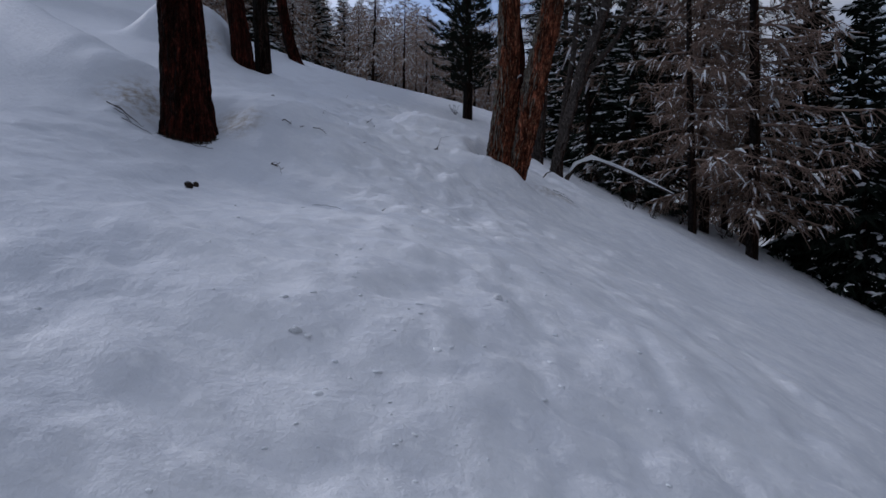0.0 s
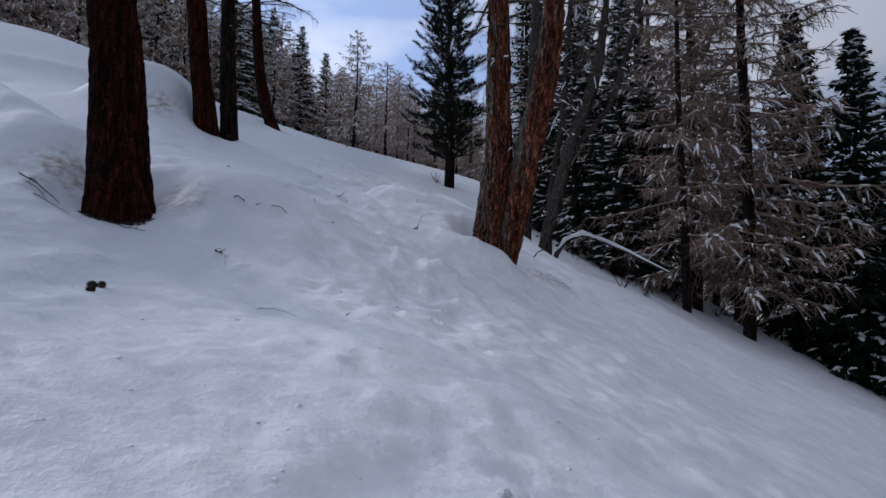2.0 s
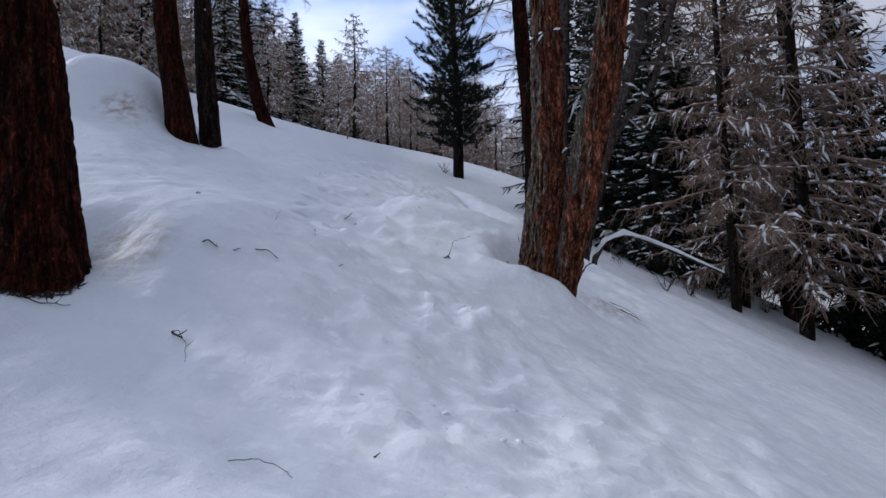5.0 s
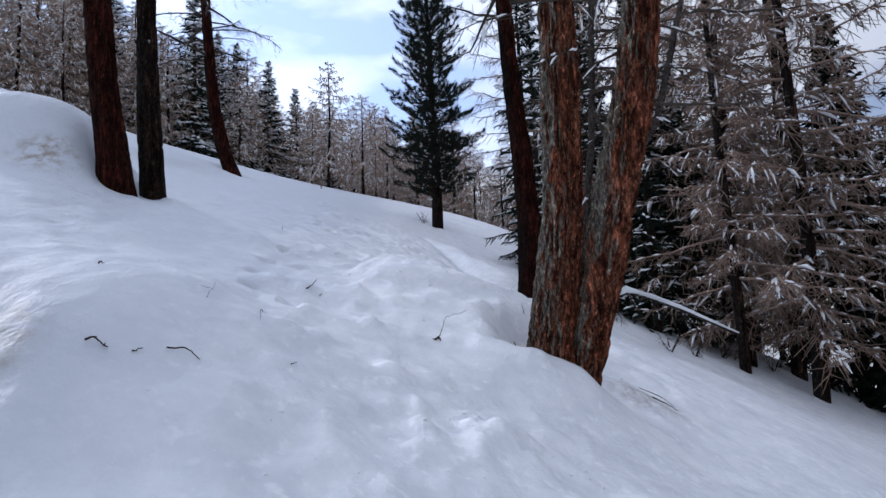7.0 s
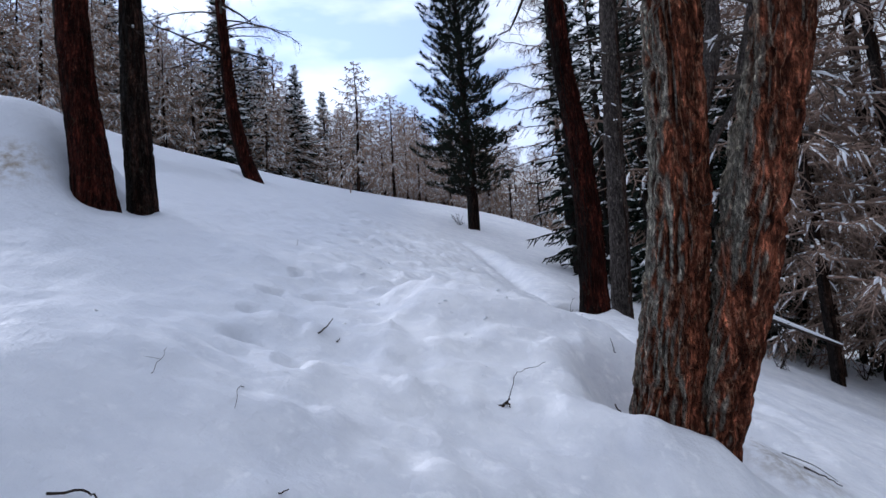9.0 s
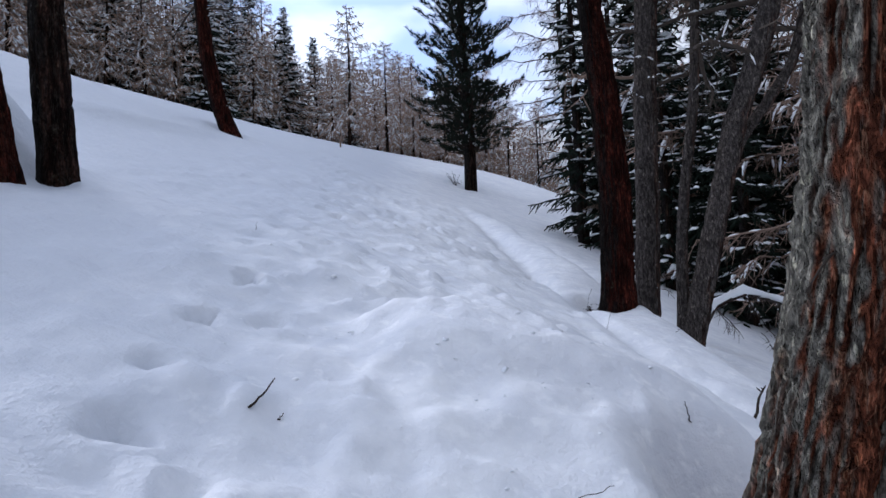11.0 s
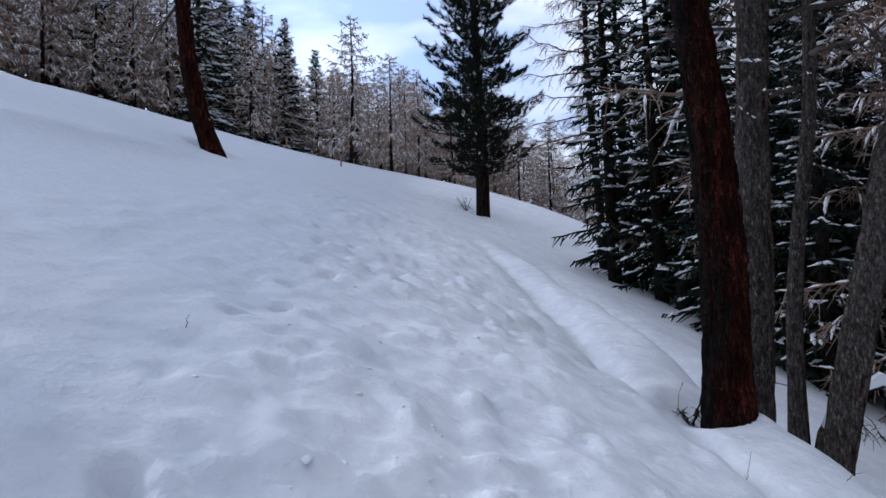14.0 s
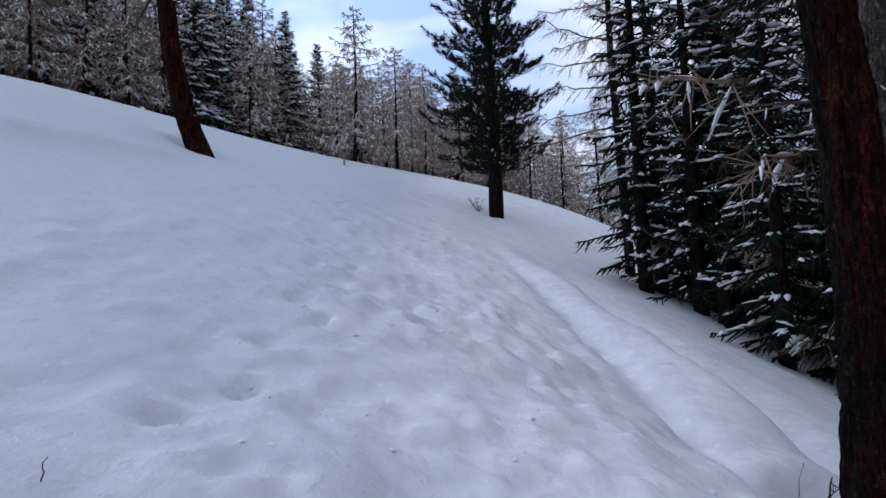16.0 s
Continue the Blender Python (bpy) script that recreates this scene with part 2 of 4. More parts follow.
# ---- mesh tools ----
class Buf:
    """Vertices and faces of one mesh."""

    def __init__(self):
        self.v, self.f, self.n, self.relief = [], [], 0, None

    def add(self, verts, faces):
        self.v.append(verts)
        self.f.extend([[i + self.n for i in face] for face in faces])
        self.n += len(verts)

    def tube(self, pts, rads, sides, flat=1.0):
        pts = np.asarray(pts, float)
        k = len(pts)
        tan = np.gradient(pts, axis=0)
        tan /= np.linalg.norm(tan, axis=1)[:, None] + 1e-9
        ref = np.array((0.0, 0.0, 1.0)) if abs(tan[0][2]) < 0.8 else np.array((1.0, 0.0, 0.0))
        a = np.cross(tan, ref)
        a /= np.linalg.norm(a, axis=1)[:, None] + 1e-9
        b = np.cross(a, tan)
        ang = np.arange(sides) * (2 * math.pi / sides)
        ring = np.cos(ang)[None, :, None] * a[:, None, :] + flat * np.sin(ang)[None, :, None] * b[:, None, :]
        verts = (pts[:, None, :] + np.asarray(rads, float)[:, None, None] * ring).reshape(-1, 3)
        self.add(verts, tube_faces(k, sides))

    def mesh(self, name, mat, smooth=True):
        me = bpy.data.meshes.new(name)
        me.from_pydata(np.concatenate(self.v).tolist() if self.v else [], [], self.f)
        me.materials.append(mat)
        if self.relief is not None:
            me.attributes.new("relief", "FLOAT", "POINT").data.foreach_set("value", self.relief)
        if smooth:
            me.polygons.foreach_set("use_smooth", [True] * len(me.polygons))
        return me


FACES = {}


def tube_faces(k, sides):
    if (k, sides) not in FACES:
        out = []
        for i in range(k - 1):
            for j in range(sides):
                q = (j + 1) % sides
                out.append([i * sides + j, i * sides + q, (i + 1) * sides + q, (i + 1) * sides + j])
        out.append(list(range(sides))[::-1])
        out.append([(k - 1) * sides + j for j in range(sides)])
        FACES[(k, sides)] = out
    return FACES[(k, sides)]


def part(name, buf, mat, parent, label="", kind=""):
    ob = new(name, buf.mesh(name, mat))
    ob.parent = parent
    return tagged(ob, label, kind=kind)


def vnoise(x, y, seed=0, period=0):
    """Smooth value noise, 0 to 1, cells of one unit; x repeats after period cells."""
    x, y = np.asarray(x, float), np.asarray(y, float)
    xi, yi = np.floor(x).astype(np.int64), np.floor(y).astype(np.int64)
    fx, fy = x - xi, y - yi
    fx, fy = fx * fx * fx * (fx * (6 * fx - 15) + 10), fy * fy * fy * (fy * (6 * fy - 15) + 10)

    def h(i, j):
        if period:
            i = i % period
        q = (i * 374761393 + j * 668265263 + seed * 2147483647 + 1013904223) & 0xFFFFFFFF
        q = ((q ^ (q >> 13)) * 1274126177) & 0xFFFFFFFF
        return ((q ^ (q >> 16)) & 0xFFFFFF) / float(0xFFFFFF)

    return (h(xi, yi) * (1 - fx) + h(xi + 1, yi) * fx) * (1 - fy) + (h(xi, yi + 1) * (1 - fx) + h(xi + 1, yi + 1) * fx) * fy


# ---- the snow slope ----
HILLS = [(-2.2, 6.8, 2, -0.24), (-3.2, 12, 2.5, 0.31), (0.3, 11.2, 0.9, 0.34), (2.4, 13.5, 2.5, 0.33), (2.5, 20, 4, 0.2), (0.3, 3.9, 2.5, 0.58), (7, 20, 4, -0.52), (10, 24, 4, 0.51), (-12, 38, 9, 0.42), (-3, 44, 9, -0.99), (6, 46, 9, 2.54), (16, 48, 10, -0.26), (-26, 40, 12, 0.87), (0, 62, 12, 0.9), (0, 30, 6, -0.29), (-10, 25, 6, 0.27), (-2.3, 5.9, 1.0, -0.13), (-2.75, 7.8, 0.8, -0.17), (-2.4, 9.3, 0.8, 0.29), (-1.6, 8.6, 0.8, 0.21), (-13, 22, 3.5, 0.8), (2.2, 16.1, 0.22, 0.22)]
WELLS = [  # trunk hollows: x, y, radius, depth, bank
    (-3.09, 8.0, 0.62, 0.13, 0.05), (1.04, 10.68, 0.55, 0.42, 0.08), (1.72, 11.50, 0.45, 0.18, 0.0), (-3.95, 13.45, 0.45, 0.12, 0.05),
    (1.70, 16.0, 0.55, 0.20, 0.04), (2.6, 16.0, 0.5, 0.15, 0.08), (-5.5, 25.1, 0.6, 0.15, 0.08), (1.13, 34.5, 0.7, 0.15, 0.05)]


def slope(x, y):
    """The large form of the hillside."""
    x, y = np.asarray(x, float), np.asarray(y, float)
    xq, yq = np.clip(x, -42, 42), np.clip(y, -10, 64)
    z = -0.3619 + -0.3547 * x + 0.2811 * np.minimum(y, 64) + -0.004500 * xq * xq + -0.000720 * xq * yq + -0.001605 * yq * yq
    z = z - 0.30 * np.clip(y - 64, 0, None) + 0.12 * np.clip(-10 - y, 0, None)
    for a, b, s, h in HILLS:
        z = z + h * np.exp(-((x - a) ** 2 + (y - b) ** 2) / (2 * s * s))
    return z


def trail_steps():
    """Old deep footprints that wind up the slope."""
    line = [(-1.55, 9.6), (-1.65, 10.4), (-1.74, 11.5), (-1.75, 12.4), (-1.78, 14.5), (-1.78, 15.6), (-1.8, 18.3), (-2.05, 20.1), (-2.6, 23.0), (-3.1, 26.8), (-3.9, 31.0)]
    ys = np.arange(13.1, 30.5, 0.56)
    xs = np.interp(ys, [p[1] for p in line], [p[0] for p in line])
    rng = np.random.RandomState(5)
    low = [(-1.30, 10.15, 0.06), (-1.66, 10.42, 0.11), (-1.74, 10.94, 0.11), (-1.79, 11.68, 0.09), (-1.45, 11.9, 0.05), (-1.75, 12.5, 0.10)]
    return low + [(x + rng.uniform(-0.30, 0.30), y + rng.uniform(-0.25, 0.25), rng.uniform(0.03, 0.07)) for i, (x, y) in enumerate(zip(xs, ys))]


STEPS = trail_steps()


def clods(x, y, cell, seed):
    """Rounded lumps scattered over a loose grid, 0 to 1."""
    ci, cj = np.floor(x / cell), np.floor(y / cell)
    out = np.zeros_like(x)
    for di in (-1, 0, 1):
        for dj in (-1, 0, 1):
            i, j = ci + di, cj + dj
            px, py = (i + 0.1 + 0.8 * vnoise(i, j, seed)) * cell, (j + 0.1 + 0.8 * vnoise(i, j, seed + 1)) * cell
            r = cell * (0.22 + 0.38 * vnoise(i, j, seed + 2))
            tall = np.clip(1.6 * vnoise(i, j, seed + 3) - 0.45, 0, 1)
            q = ((x - px) / r) ** 2 + ((y - py) / (0.85 * r)) ** 2
            out = np.maximum(out, tall * np.exp(-q ** 1.6))
    return out


def ground_z(x, y):
    x, y = np.asarray(x, float), np.asarray(y, float)
    z = slope(x, y)
    # mound beside the pair of trunks
    z = z + 1.0 * np.exp(-(np.abs((x + 5.27) / 0.95) ** 3.5 + np.abs((y - 14.0) / 1.0) ** 3.5))
    # snow pressed up in front of the twin trunk
    z = z + 0.24 * np.exp(-(((x - 0.98) / 0.5) ** 2 + ((y - 10.30) / 0.30) ** 2))
    z = z + 0.22 * np.exp(-(np.abs((x - 0.22 + 0.22 * (vnoise(x / 0.25, y / 0.25, 91) - 0.5)) / 1.02) ** 9 + np.abs((y - 11.95) / 0.62) ** 4)) + 0.10 * np.exp(-(((x - 0.72) / 0.25) ** 2 + ((y - 10.25) / 0.22) ** 2))
    # ledge across the upper slope
    ly = np.interp(x, (-14, -11, -8.5, -6.5, -5.0), (12.0, 15.0, 17.8, 20.3, 23.5))
    z = z + np.clip((-4.6 - x) / 2.0, 0, 1) * np.clip((x + 16) / 4.0, 0, 1) * 0.16 * np.exp(-((y - ly) / 0.8) ** 2)
    # rounded bank along the near edge of the terrace
    by = np.interp(x, (-13, -10, -8.2, -6.6, -5.2), (11.0, 12.0, 12.2, 11.0, 9.7))
    e = (y - by) + 0.5 * (vnoise(x / 1.1, y / 1.1, 51) - 0.5)
    z = z + np.clip((-4.25 - x) / 0.9, 0, 1) * np.clip((x + 15) / 4.0, 0, 1) * (0.36 * np.exp(-(np.minimum(e, 0) / 0.9) ** 2 - (np.maximum(e, 0) / 0.30) ** 2) - 0.22 * np.exp(-((e - 1.0) / 0.7) ** 2))
    # small shoulder above the twin trunk and behind the lower trunk
    z = z + 0.12 * np.exp(-(((x + 2.3) / 0.45) ** 2 + ((y - 8.5) / 0.5) ** 2)) + 0.35 * np.exp(-(((x + 4.3) / 0.6) ** 2 + ((y - 8.9) / 0.6) ** 2))
    # windblown lip and groove that run down past the red trunk
    lx = np.interp(y, (12.4, 13.2, 14.1, 15.0, 16.0, 17.5, 19.5, 21.3, 23.6, 27.0), (3.6, 2.75, 2.20, 2.00, 2.02, 1.86, 1.46, 1.28, 1.0, 0.6))
    groove = x - np.interp(y, (12.4, 13.7, 14.0, 14.7, 15.4, 16.5, 18.1, 20.6, 25.7), (2.3, 1.5, 1.38, 1.28, 1.13, 1.04, 0.91, 0.67, 0.26)) + 0.10 * (vnoise(x / 0.5, y / 0.7, 44) - 0.5)
    d = x - lx + 0.22 * (vnoise(x / 0.8, y / 0.9, 43) - 0.5)
    on = np.clip((y - 12.2) / 1.0, 0, 1) * np.clip((28 - y) / 7.0, 0, 1)
    tall = 0.35 + 0.65 / (1 + np.exp(-(y - 16.75) / 0.12))
    ridge = 0.17 + 0.14 * vnoise(x / 0.9, y / 1.3, 41)
    z = z + on * (tall * ridge * np.exp(-(np.minimum(d, 0) / 0.55) ** 2 - (np.maximum(d, 0) / 0.26) ** 2) - (0.10 + 0.06 * vnoise(x / 0.7, y / 1.1, 42)) * np.exp(-(groove / 0.17) ** 2) - 0.34 * tall * np.exp(-((d - 0.80) / 0.5) ** 2))
    for a, b, r, depth, bank in WELLS:
        q = np.hypot(x - a, y - b)
        up = 0.5 + 0.5 * ((y - b) * 0.75 - (x - a) * 0.66) / (q + 1e-6)
        z = z - depth * (0.08 + 0.92 * up) / (1 + np.exp((q - r) / (0.10 * r + 0.02))) + bank * (0.2 + 0.8 * up) * np.exp(-((q - 1.35 * r) / (0.35 * r)) ** 2)
    near = np.clip((45 - y) / 25, 0, 1)
    # the lip and what lies beyond it is smooth drift
    calm = 1 - 0.7 * on * np.clip((d + 0.7) / 0.4, 0, 1)
    close = near * np.clip((4.6 - np.abs(x + 0.7)) / 1.4, 0, 1) * np.clip((30 - y) / 8, 0, 1)
    z = z + near * (0.12 * (vnoise(x / 1.7, y / 1.7, 3) - 0.5) + 0.07 * (0.35 + 0.65 * np.clip((x + 3.0) / 1.0, 0, 1)) * (vnoise(x / 0.7, y / 0.8, 4) - 0.5))
    z = z + calm * close * 0.036 * (vnoise(x / 0.27 + 7, y / 0.33, 5) - 0.5)
    rough = np.clip((x + 2.9) / 1.2, 0.25, 1)
    z = z + calm * close * rough * 0.065 * (np.abs(2 * vnoise(x / 0.38 + 0.6 * vnoise(x / 0.3, y / 0.3, 31), y / 0.30, 32) - 1) - 0.5) * vnoise(x / 1.3, y / 1.1, 33)
    z = z + calm * close * 0.018 * (vnoise(x / 0.11, y / 0.13, 6) - 0.5)
    # trampled, refrozen clods along the walked line
    band = np.exp(-((x - 0.25 + 0.045 * y) / 1.35) ** 2) * close * (0.35 + 0.65 * vnoise(x / 0.9, y / 0.9, 11)) * np.clip((y - 1.0) / 8.0, 0.35, 1)
    z = z + calm * band * 0.20 * np.clip(vnoise(x / 0.17, y / 0.14, 8) - 0.56, 0, 1) - calm * band * 0.14 * np.clip(vnoise(x / 0.34, y / 0.30, 9) - 0.62, 0, 1)
    # soft pillows between the old steps
    wx, wy = x + 0.20 * vnoise(x / 0.5, y / 0.5, 53), y + 0.25 * vnoise(x / 0.5, y / 0.5, 54)
    pillow = 1 - np.abs(2 * vnoise(wx / 0.46, wy / 0.60, 55) - 1)
    z = z + calm * band * (0.05 * (pillow ** 2 - 0.4) + 0.07 * clods(wx, wy, 0.55, 61) + 0.05 * clods(x + 0.1 * pillow, y, 0.26, 71))
    z = z + calm * close * 0.03 * clods(wx + 3.1, wy, 0.75, 81)
    for a, b, depth in STEPS:
        q = ((x - a + 0.09 * (vnoise(x / 0.09, y / 0.09, 21) - 0.5)) / 0.078) ** 2 + ((y - b + 0.12 * (vnoise(x / 0.11, y / 0.11, 22) - 0.5)) / 0.112) ** 2
        z = z - depth * np.exp(-q ** 3) + 0.14 * depth * np.exp(-((np.sqrt(q) - 1.9) / 0.5) ** 2)
    return z


def gz(x, y):
    return float(ground_z(x, y))


def spaced(*runs):
    """Grid lines: (start, end, step at start, step at end) runs."""
    out = []
    for a, b, s0, s1 in runs:
        p = a
        while p < b - 1e-6:
            out.append(p)
            p += s0 + (s1 - s0) * (p - a) / (b - a)
    out.append(runs[-1][1])
    return np.array(out)


def build_ground():
    xs = spaced((-900, -60, 120, 6), (-60, -12, 5, 0.6), (-12, -4.2, 0.5, 0.07), (-4.2, 2.8, 0.045, 0.045), (2.8, 14, 0.07, 0.6), (14, 60, 0.6, 6), (60, 900, 6, 120))
    ys = spaced((-600, -12, 110, 3), (-12, 0.4, 2.5, 0.08), (0.4, 17, 0.042, 0.055), (17, 34, 0.06, 0.35), (34, 70, 0.35, 2.0), (70, 900, 3, 110))
    gx, gy = np.meshgrid(xs, ys)
    verts = np.stack([gx, gy, ground_z(gx, gy)], -1).reshape(-1, 3)
    w, h = len(xs), len(ys)
    i = (np.arange(h - 1)[:, None] * w + np.arange(w - 1)[None, :]).ravel()
    quads = np.stack([i, i + 1, i + w + 1, i + w], -1).astype(np.int32)
    me = bpy.data.meshes.new("ground")
    me.vertices.add(len(verts))
    me.vertices.foreach_set("co", verts.ravel())
    me.loops.add(quads.size)
    me.loops.foreach_set("vertex_index", quads.ravel())
    me.polygons.add(len(quads))
    me.polygons.foreach_set("loop_start", np.arange(len(quads), dtype=np.int32) * 4)
    me.update(calc_edges=True)
    me.validate()
    me.polygons.foreach_set("use_smooth", [True] * len(quads))
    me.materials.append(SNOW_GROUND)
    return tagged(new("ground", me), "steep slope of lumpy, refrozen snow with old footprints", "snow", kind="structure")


build_ground()


# ---- trees ----
def bent(start, way, length, droop, lift, k, rng, wobble=0.04):
    """A limb: leaves along way, droops, lifts its tip again."""
    t = np.linspace(0, 1, k)
    way = np.asarray(way, float)
    p = np.asarray(start, float) + np.outer(t * length, way)
    p[:, 2] += length * (-droop * t ** 1.6 + lift * t ** 3)
    p[1:] += rng.uniform(-wobble, wobble, (k - 1, 3)) * length * t[1:, None]
    return p


def bark_trunk(rows, top, sides, seed, relief, base_z):
    """A furrowed trunk through rows (x, y, z, radius), then straight on up to top."""
    rows = np.array(rows, float)
    d = (rows[-1] - rows[-2]) / (rows[-1][2] - rows[-2][2])
    up = rows[-1] + np.array((d[0] * 0.4, d[1] * 0.4, 1, 0)) * (top - rows[-1][2])
    up[3] = 0.04
    low = rows[0] + (rows[0] - rows[1]) / (rows[1][2] - rows[0][2]) * 0.5
    low[3] = rows[0][3] * 1.12
    rows = np.vstack([low, rows, up])
    seen = min(rows[-2][2] + 0.8, top)
    zs = np.concatenate([np.arange(rows[0][2], seen, 0.03 if sides > 105 else (0.045 if sides > 60 else 0.09)), np.linspace(seen, top, 14)])
    ax, ay, ar = (np.interp(zs, rows[:, 2], rows[:, i]) for i in (0, 1, 3))
    ker = np.ones(7) / 7
    n0 = len(zs) - 14
    for s in (ax, ay, ar):
        s[3:n0 - 3] = np.convolve(s[:n0], ker, "valid")[:len(s[3:n0 - 3])]
    ang = np.arange(sides) * 2 * math.pi / sides
    A, Z = np.meshgrid(ang, zs)
    R = ar[:, None] * np.ones_like(A)
    turn = A / (2 * math.pi)

    def wrap(cell, tall, s, warp=0.0):
        n = max(3, round(2 * math.pi * rows[1][3] / cell))
        return vnoise(turn * n + warp, Z / tall, s, n)

    drift = wrap(0.20, 0.5, seed + 1) * 1.6 + wrap(0.10, 0.12, seed + 2) * 0.5
    f1 = np.abs(2 * wrap(0.055, 0.30, seed + 3, drift) - 1)
    f2 = np.abs(2 * wrap(0.04, 0.10, seed + 4, drift) - 1)
    high = np.clip(f1 / 0.45, 0, 1) * (0.55 + 0.45 * np.clip(f2 / 0.4, 0, 1))
    high = high * (0.75 + 0.5 * wrap(0.03, 0.06, seed + 6))
    lump = wrap(0.35, 0.8, seed + 5) - 0.5
    flare = 0.16 * np.exp(-np.clip(Z - base_z, 0, None) / 0.30) * (0.4 + 0.9 * wrap(0.30, 2.0, seed + 7))
    R = R * (1 + flare + 0.10 * lump) + relief * (high - 0.75)
    verts = np.stack([ax[:, None] + np.cos(A) * R, ay[:, None] + np.sin(A) * R, Z], -1).reshape(-1, 3)
    buf = Buf()
    buf.add(verts, tube_faces(len(zs), sides))
    buf.relief = np.clip(high, 0, 1).ravel()
    return buf, (zs, ax, ay, ar)


def limb_set(buf, snow, start, way, length, rng, thick, twigs, droop=0.25, lift=0.22, snowy=0.5, fine=0.005, far=False):
    """A bare larch limb with hanging twigs and some snow on it. fine: a twig's radius; far: the plain form for distant trees."""
    k = 5 if far else 7
    p = bent(start, way, length, droop, lift, k, rng)
    buf.tube(p, np.linspace(thick, thick * 0.3, k), 4 if far else 5)
    side = np.cross(way, (0, 0, 1))
    side /= np.linalg.norm(side) + 1e-9
    for _ in range(twigs):
        t = rng.uniform(0.10, 1.0)
        i = min(int(t * (k - 1)), k - 2)
        q = p[i] + (p[i + 1] - p[i]) * (t * (k - 1) - i)
        s = rng.choice((-1, 1))
        w = np.asarray(way) * rng.uniform(0.2, 0.9) + side * s * rng.uniform(0.15, 0.9) + np.array((0, 0, rng.uniform(-1.0, 0.15)))
        ln = (length * rng.uniform(0.09, 0.24) + 0.08) * (1.15 - 0.5 * t)
        if far:
            buf.tube(bent(q, w, ln * 1.4, rng.uniform(0.1, 0.6), 0.1, 2, rng, 0.12), (fine * 1.2, fine * 0.5), 3)
        else:
            tp = bent(q, w, ln, rng.uniform(0.1, 0.7), 0.15, 3, rng, 0.14)
            buf.tube(tp, np.linspace(max(thick * 0.12, fine), fine * 0.55, 3), 3)
            for _ in range(2):
                e = tp[rng.randint(0, 2)] * 0.5 + tp[1] * 0.5
                w2 = w * 0.4 + rng.uniform(-0.8, 0.8, 3)
                buf.tube(np.array([e, e + w2 * ln * 0.8 - np.array((0, 0, ln * 0.1))]), (fine * 0.8, fine * 0.4), 3)
        if rng.rand() < snowy * (0.5 if far else 0.22):
            m = q + w * ln * rng.uniform(0.1, 0.3), q + w * ln * rng.uniform(0.6, 0.9) - np.array((0, 0, 0.25 * ln))
            r = fine * rng.uniform(1.6, 3.2)
            snow.tube(np.array([m[0], m[1]]) if far else np.array([m[0], (m[0] + m[1]) / 2 + np.array((0, 0, r)), m[1]]), (r, r * 0.4) if far else (r * 0.4, r, r * 0.3), 3 if far else 4)
    for i in range(k - 1):
        if rng.rand() < snowy:
            a, b = p[i], p[i + 1]
            t = np.linspace(0, 1, 4)[:, None]
            if far:
                t = t[1:]
            r = (0.6 * thick * (1 - i / k) + 0.009) * rng.uniform(0.7, 1.2)
            pts = a + (b - a) * (rng.uniform(0, 0.5) + 0.45 * t) + np.array((0, 0, r * 0.7)) + rng.uniform(-0.006, 0.006, (len(t), 3))
            snow.tube(pts, np.array((0.3, 1.0, 0.85, 0.3))[-len(t):] * r * (2.0 if far else 1), 3 if far else 5)


def larch_model(name, height, limbs, twigs, seed, first=0.10, spread=0.22, fine=0.007, far=False):
    rng = np.random.RandomState(seed)
    top = new(name)
    base_r = height * (0.011 if far else 0.0075) + 0.02
    zs = np.linspace(-0.6, height, 12)
    lean = rng.uniform(-0.02, 0.02, 2)
    axis = np.stack([zs * lean[0] + 0.05 * np.sin(zs * 0.6 + seed), zs * lean[1] + 0.05 * np.cos(zs * 0.5 + seed), zs], -1)
    trunk, wood, snow = Buf(), Buf(), Buf()
    trunk.tube(axis, base_r * (1 - np.clip(zs, 0, None) / height) ** 0.8 + 0.012, 10)
    part("trunk", trunk, BARK_FAR, top)
    ang = rng.uniform(0, 6)
    for i in range(limbs):
        f = first + (0.985 - first) * (i + rng.uniform(0, 0.8)) / limbs
        z = height * f
        ang += 2.4 + rng.uniform(-0.5, 0.5)
        at = np.array([np.interp(z, zs, axis[:, 0]), np.interp(z, zs, axis[:, 1]), z])
        ln = (height * spread * (1 - f) ** 0.75 + 0.25) * rng.uniform(0.6, 1.15) * (0.65 + 0.35 * min(1, f / 0.25))
        tilt = 0.35 * f - 0.05
        limb_set(wood, snow, at, (math.cos(ang), math.sin(ang), tilt), ln, rng, 0.012 + 0.008 * ln, max(4, int(twigs * (0.5 + 0.5 * min(1, ln / 1.6)))), 0.35 * (1 - f) + 0.12, 0.2, 0.95 if far else 0.80, fine, far)
        if not far:
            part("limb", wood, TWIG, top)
            wood = Buf()
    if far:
        part("branchwork", wood, TWIG_FAR_LIT, top, "bare brown limbs with hanging twigs", "stuff")
    part("snow_cover", snow, SNOW, top, "thin snow on the limbs", "stuff")
    return tagged(top, "bare brown larch with drooping twigs and traces of snow", "tree", "forest trees")


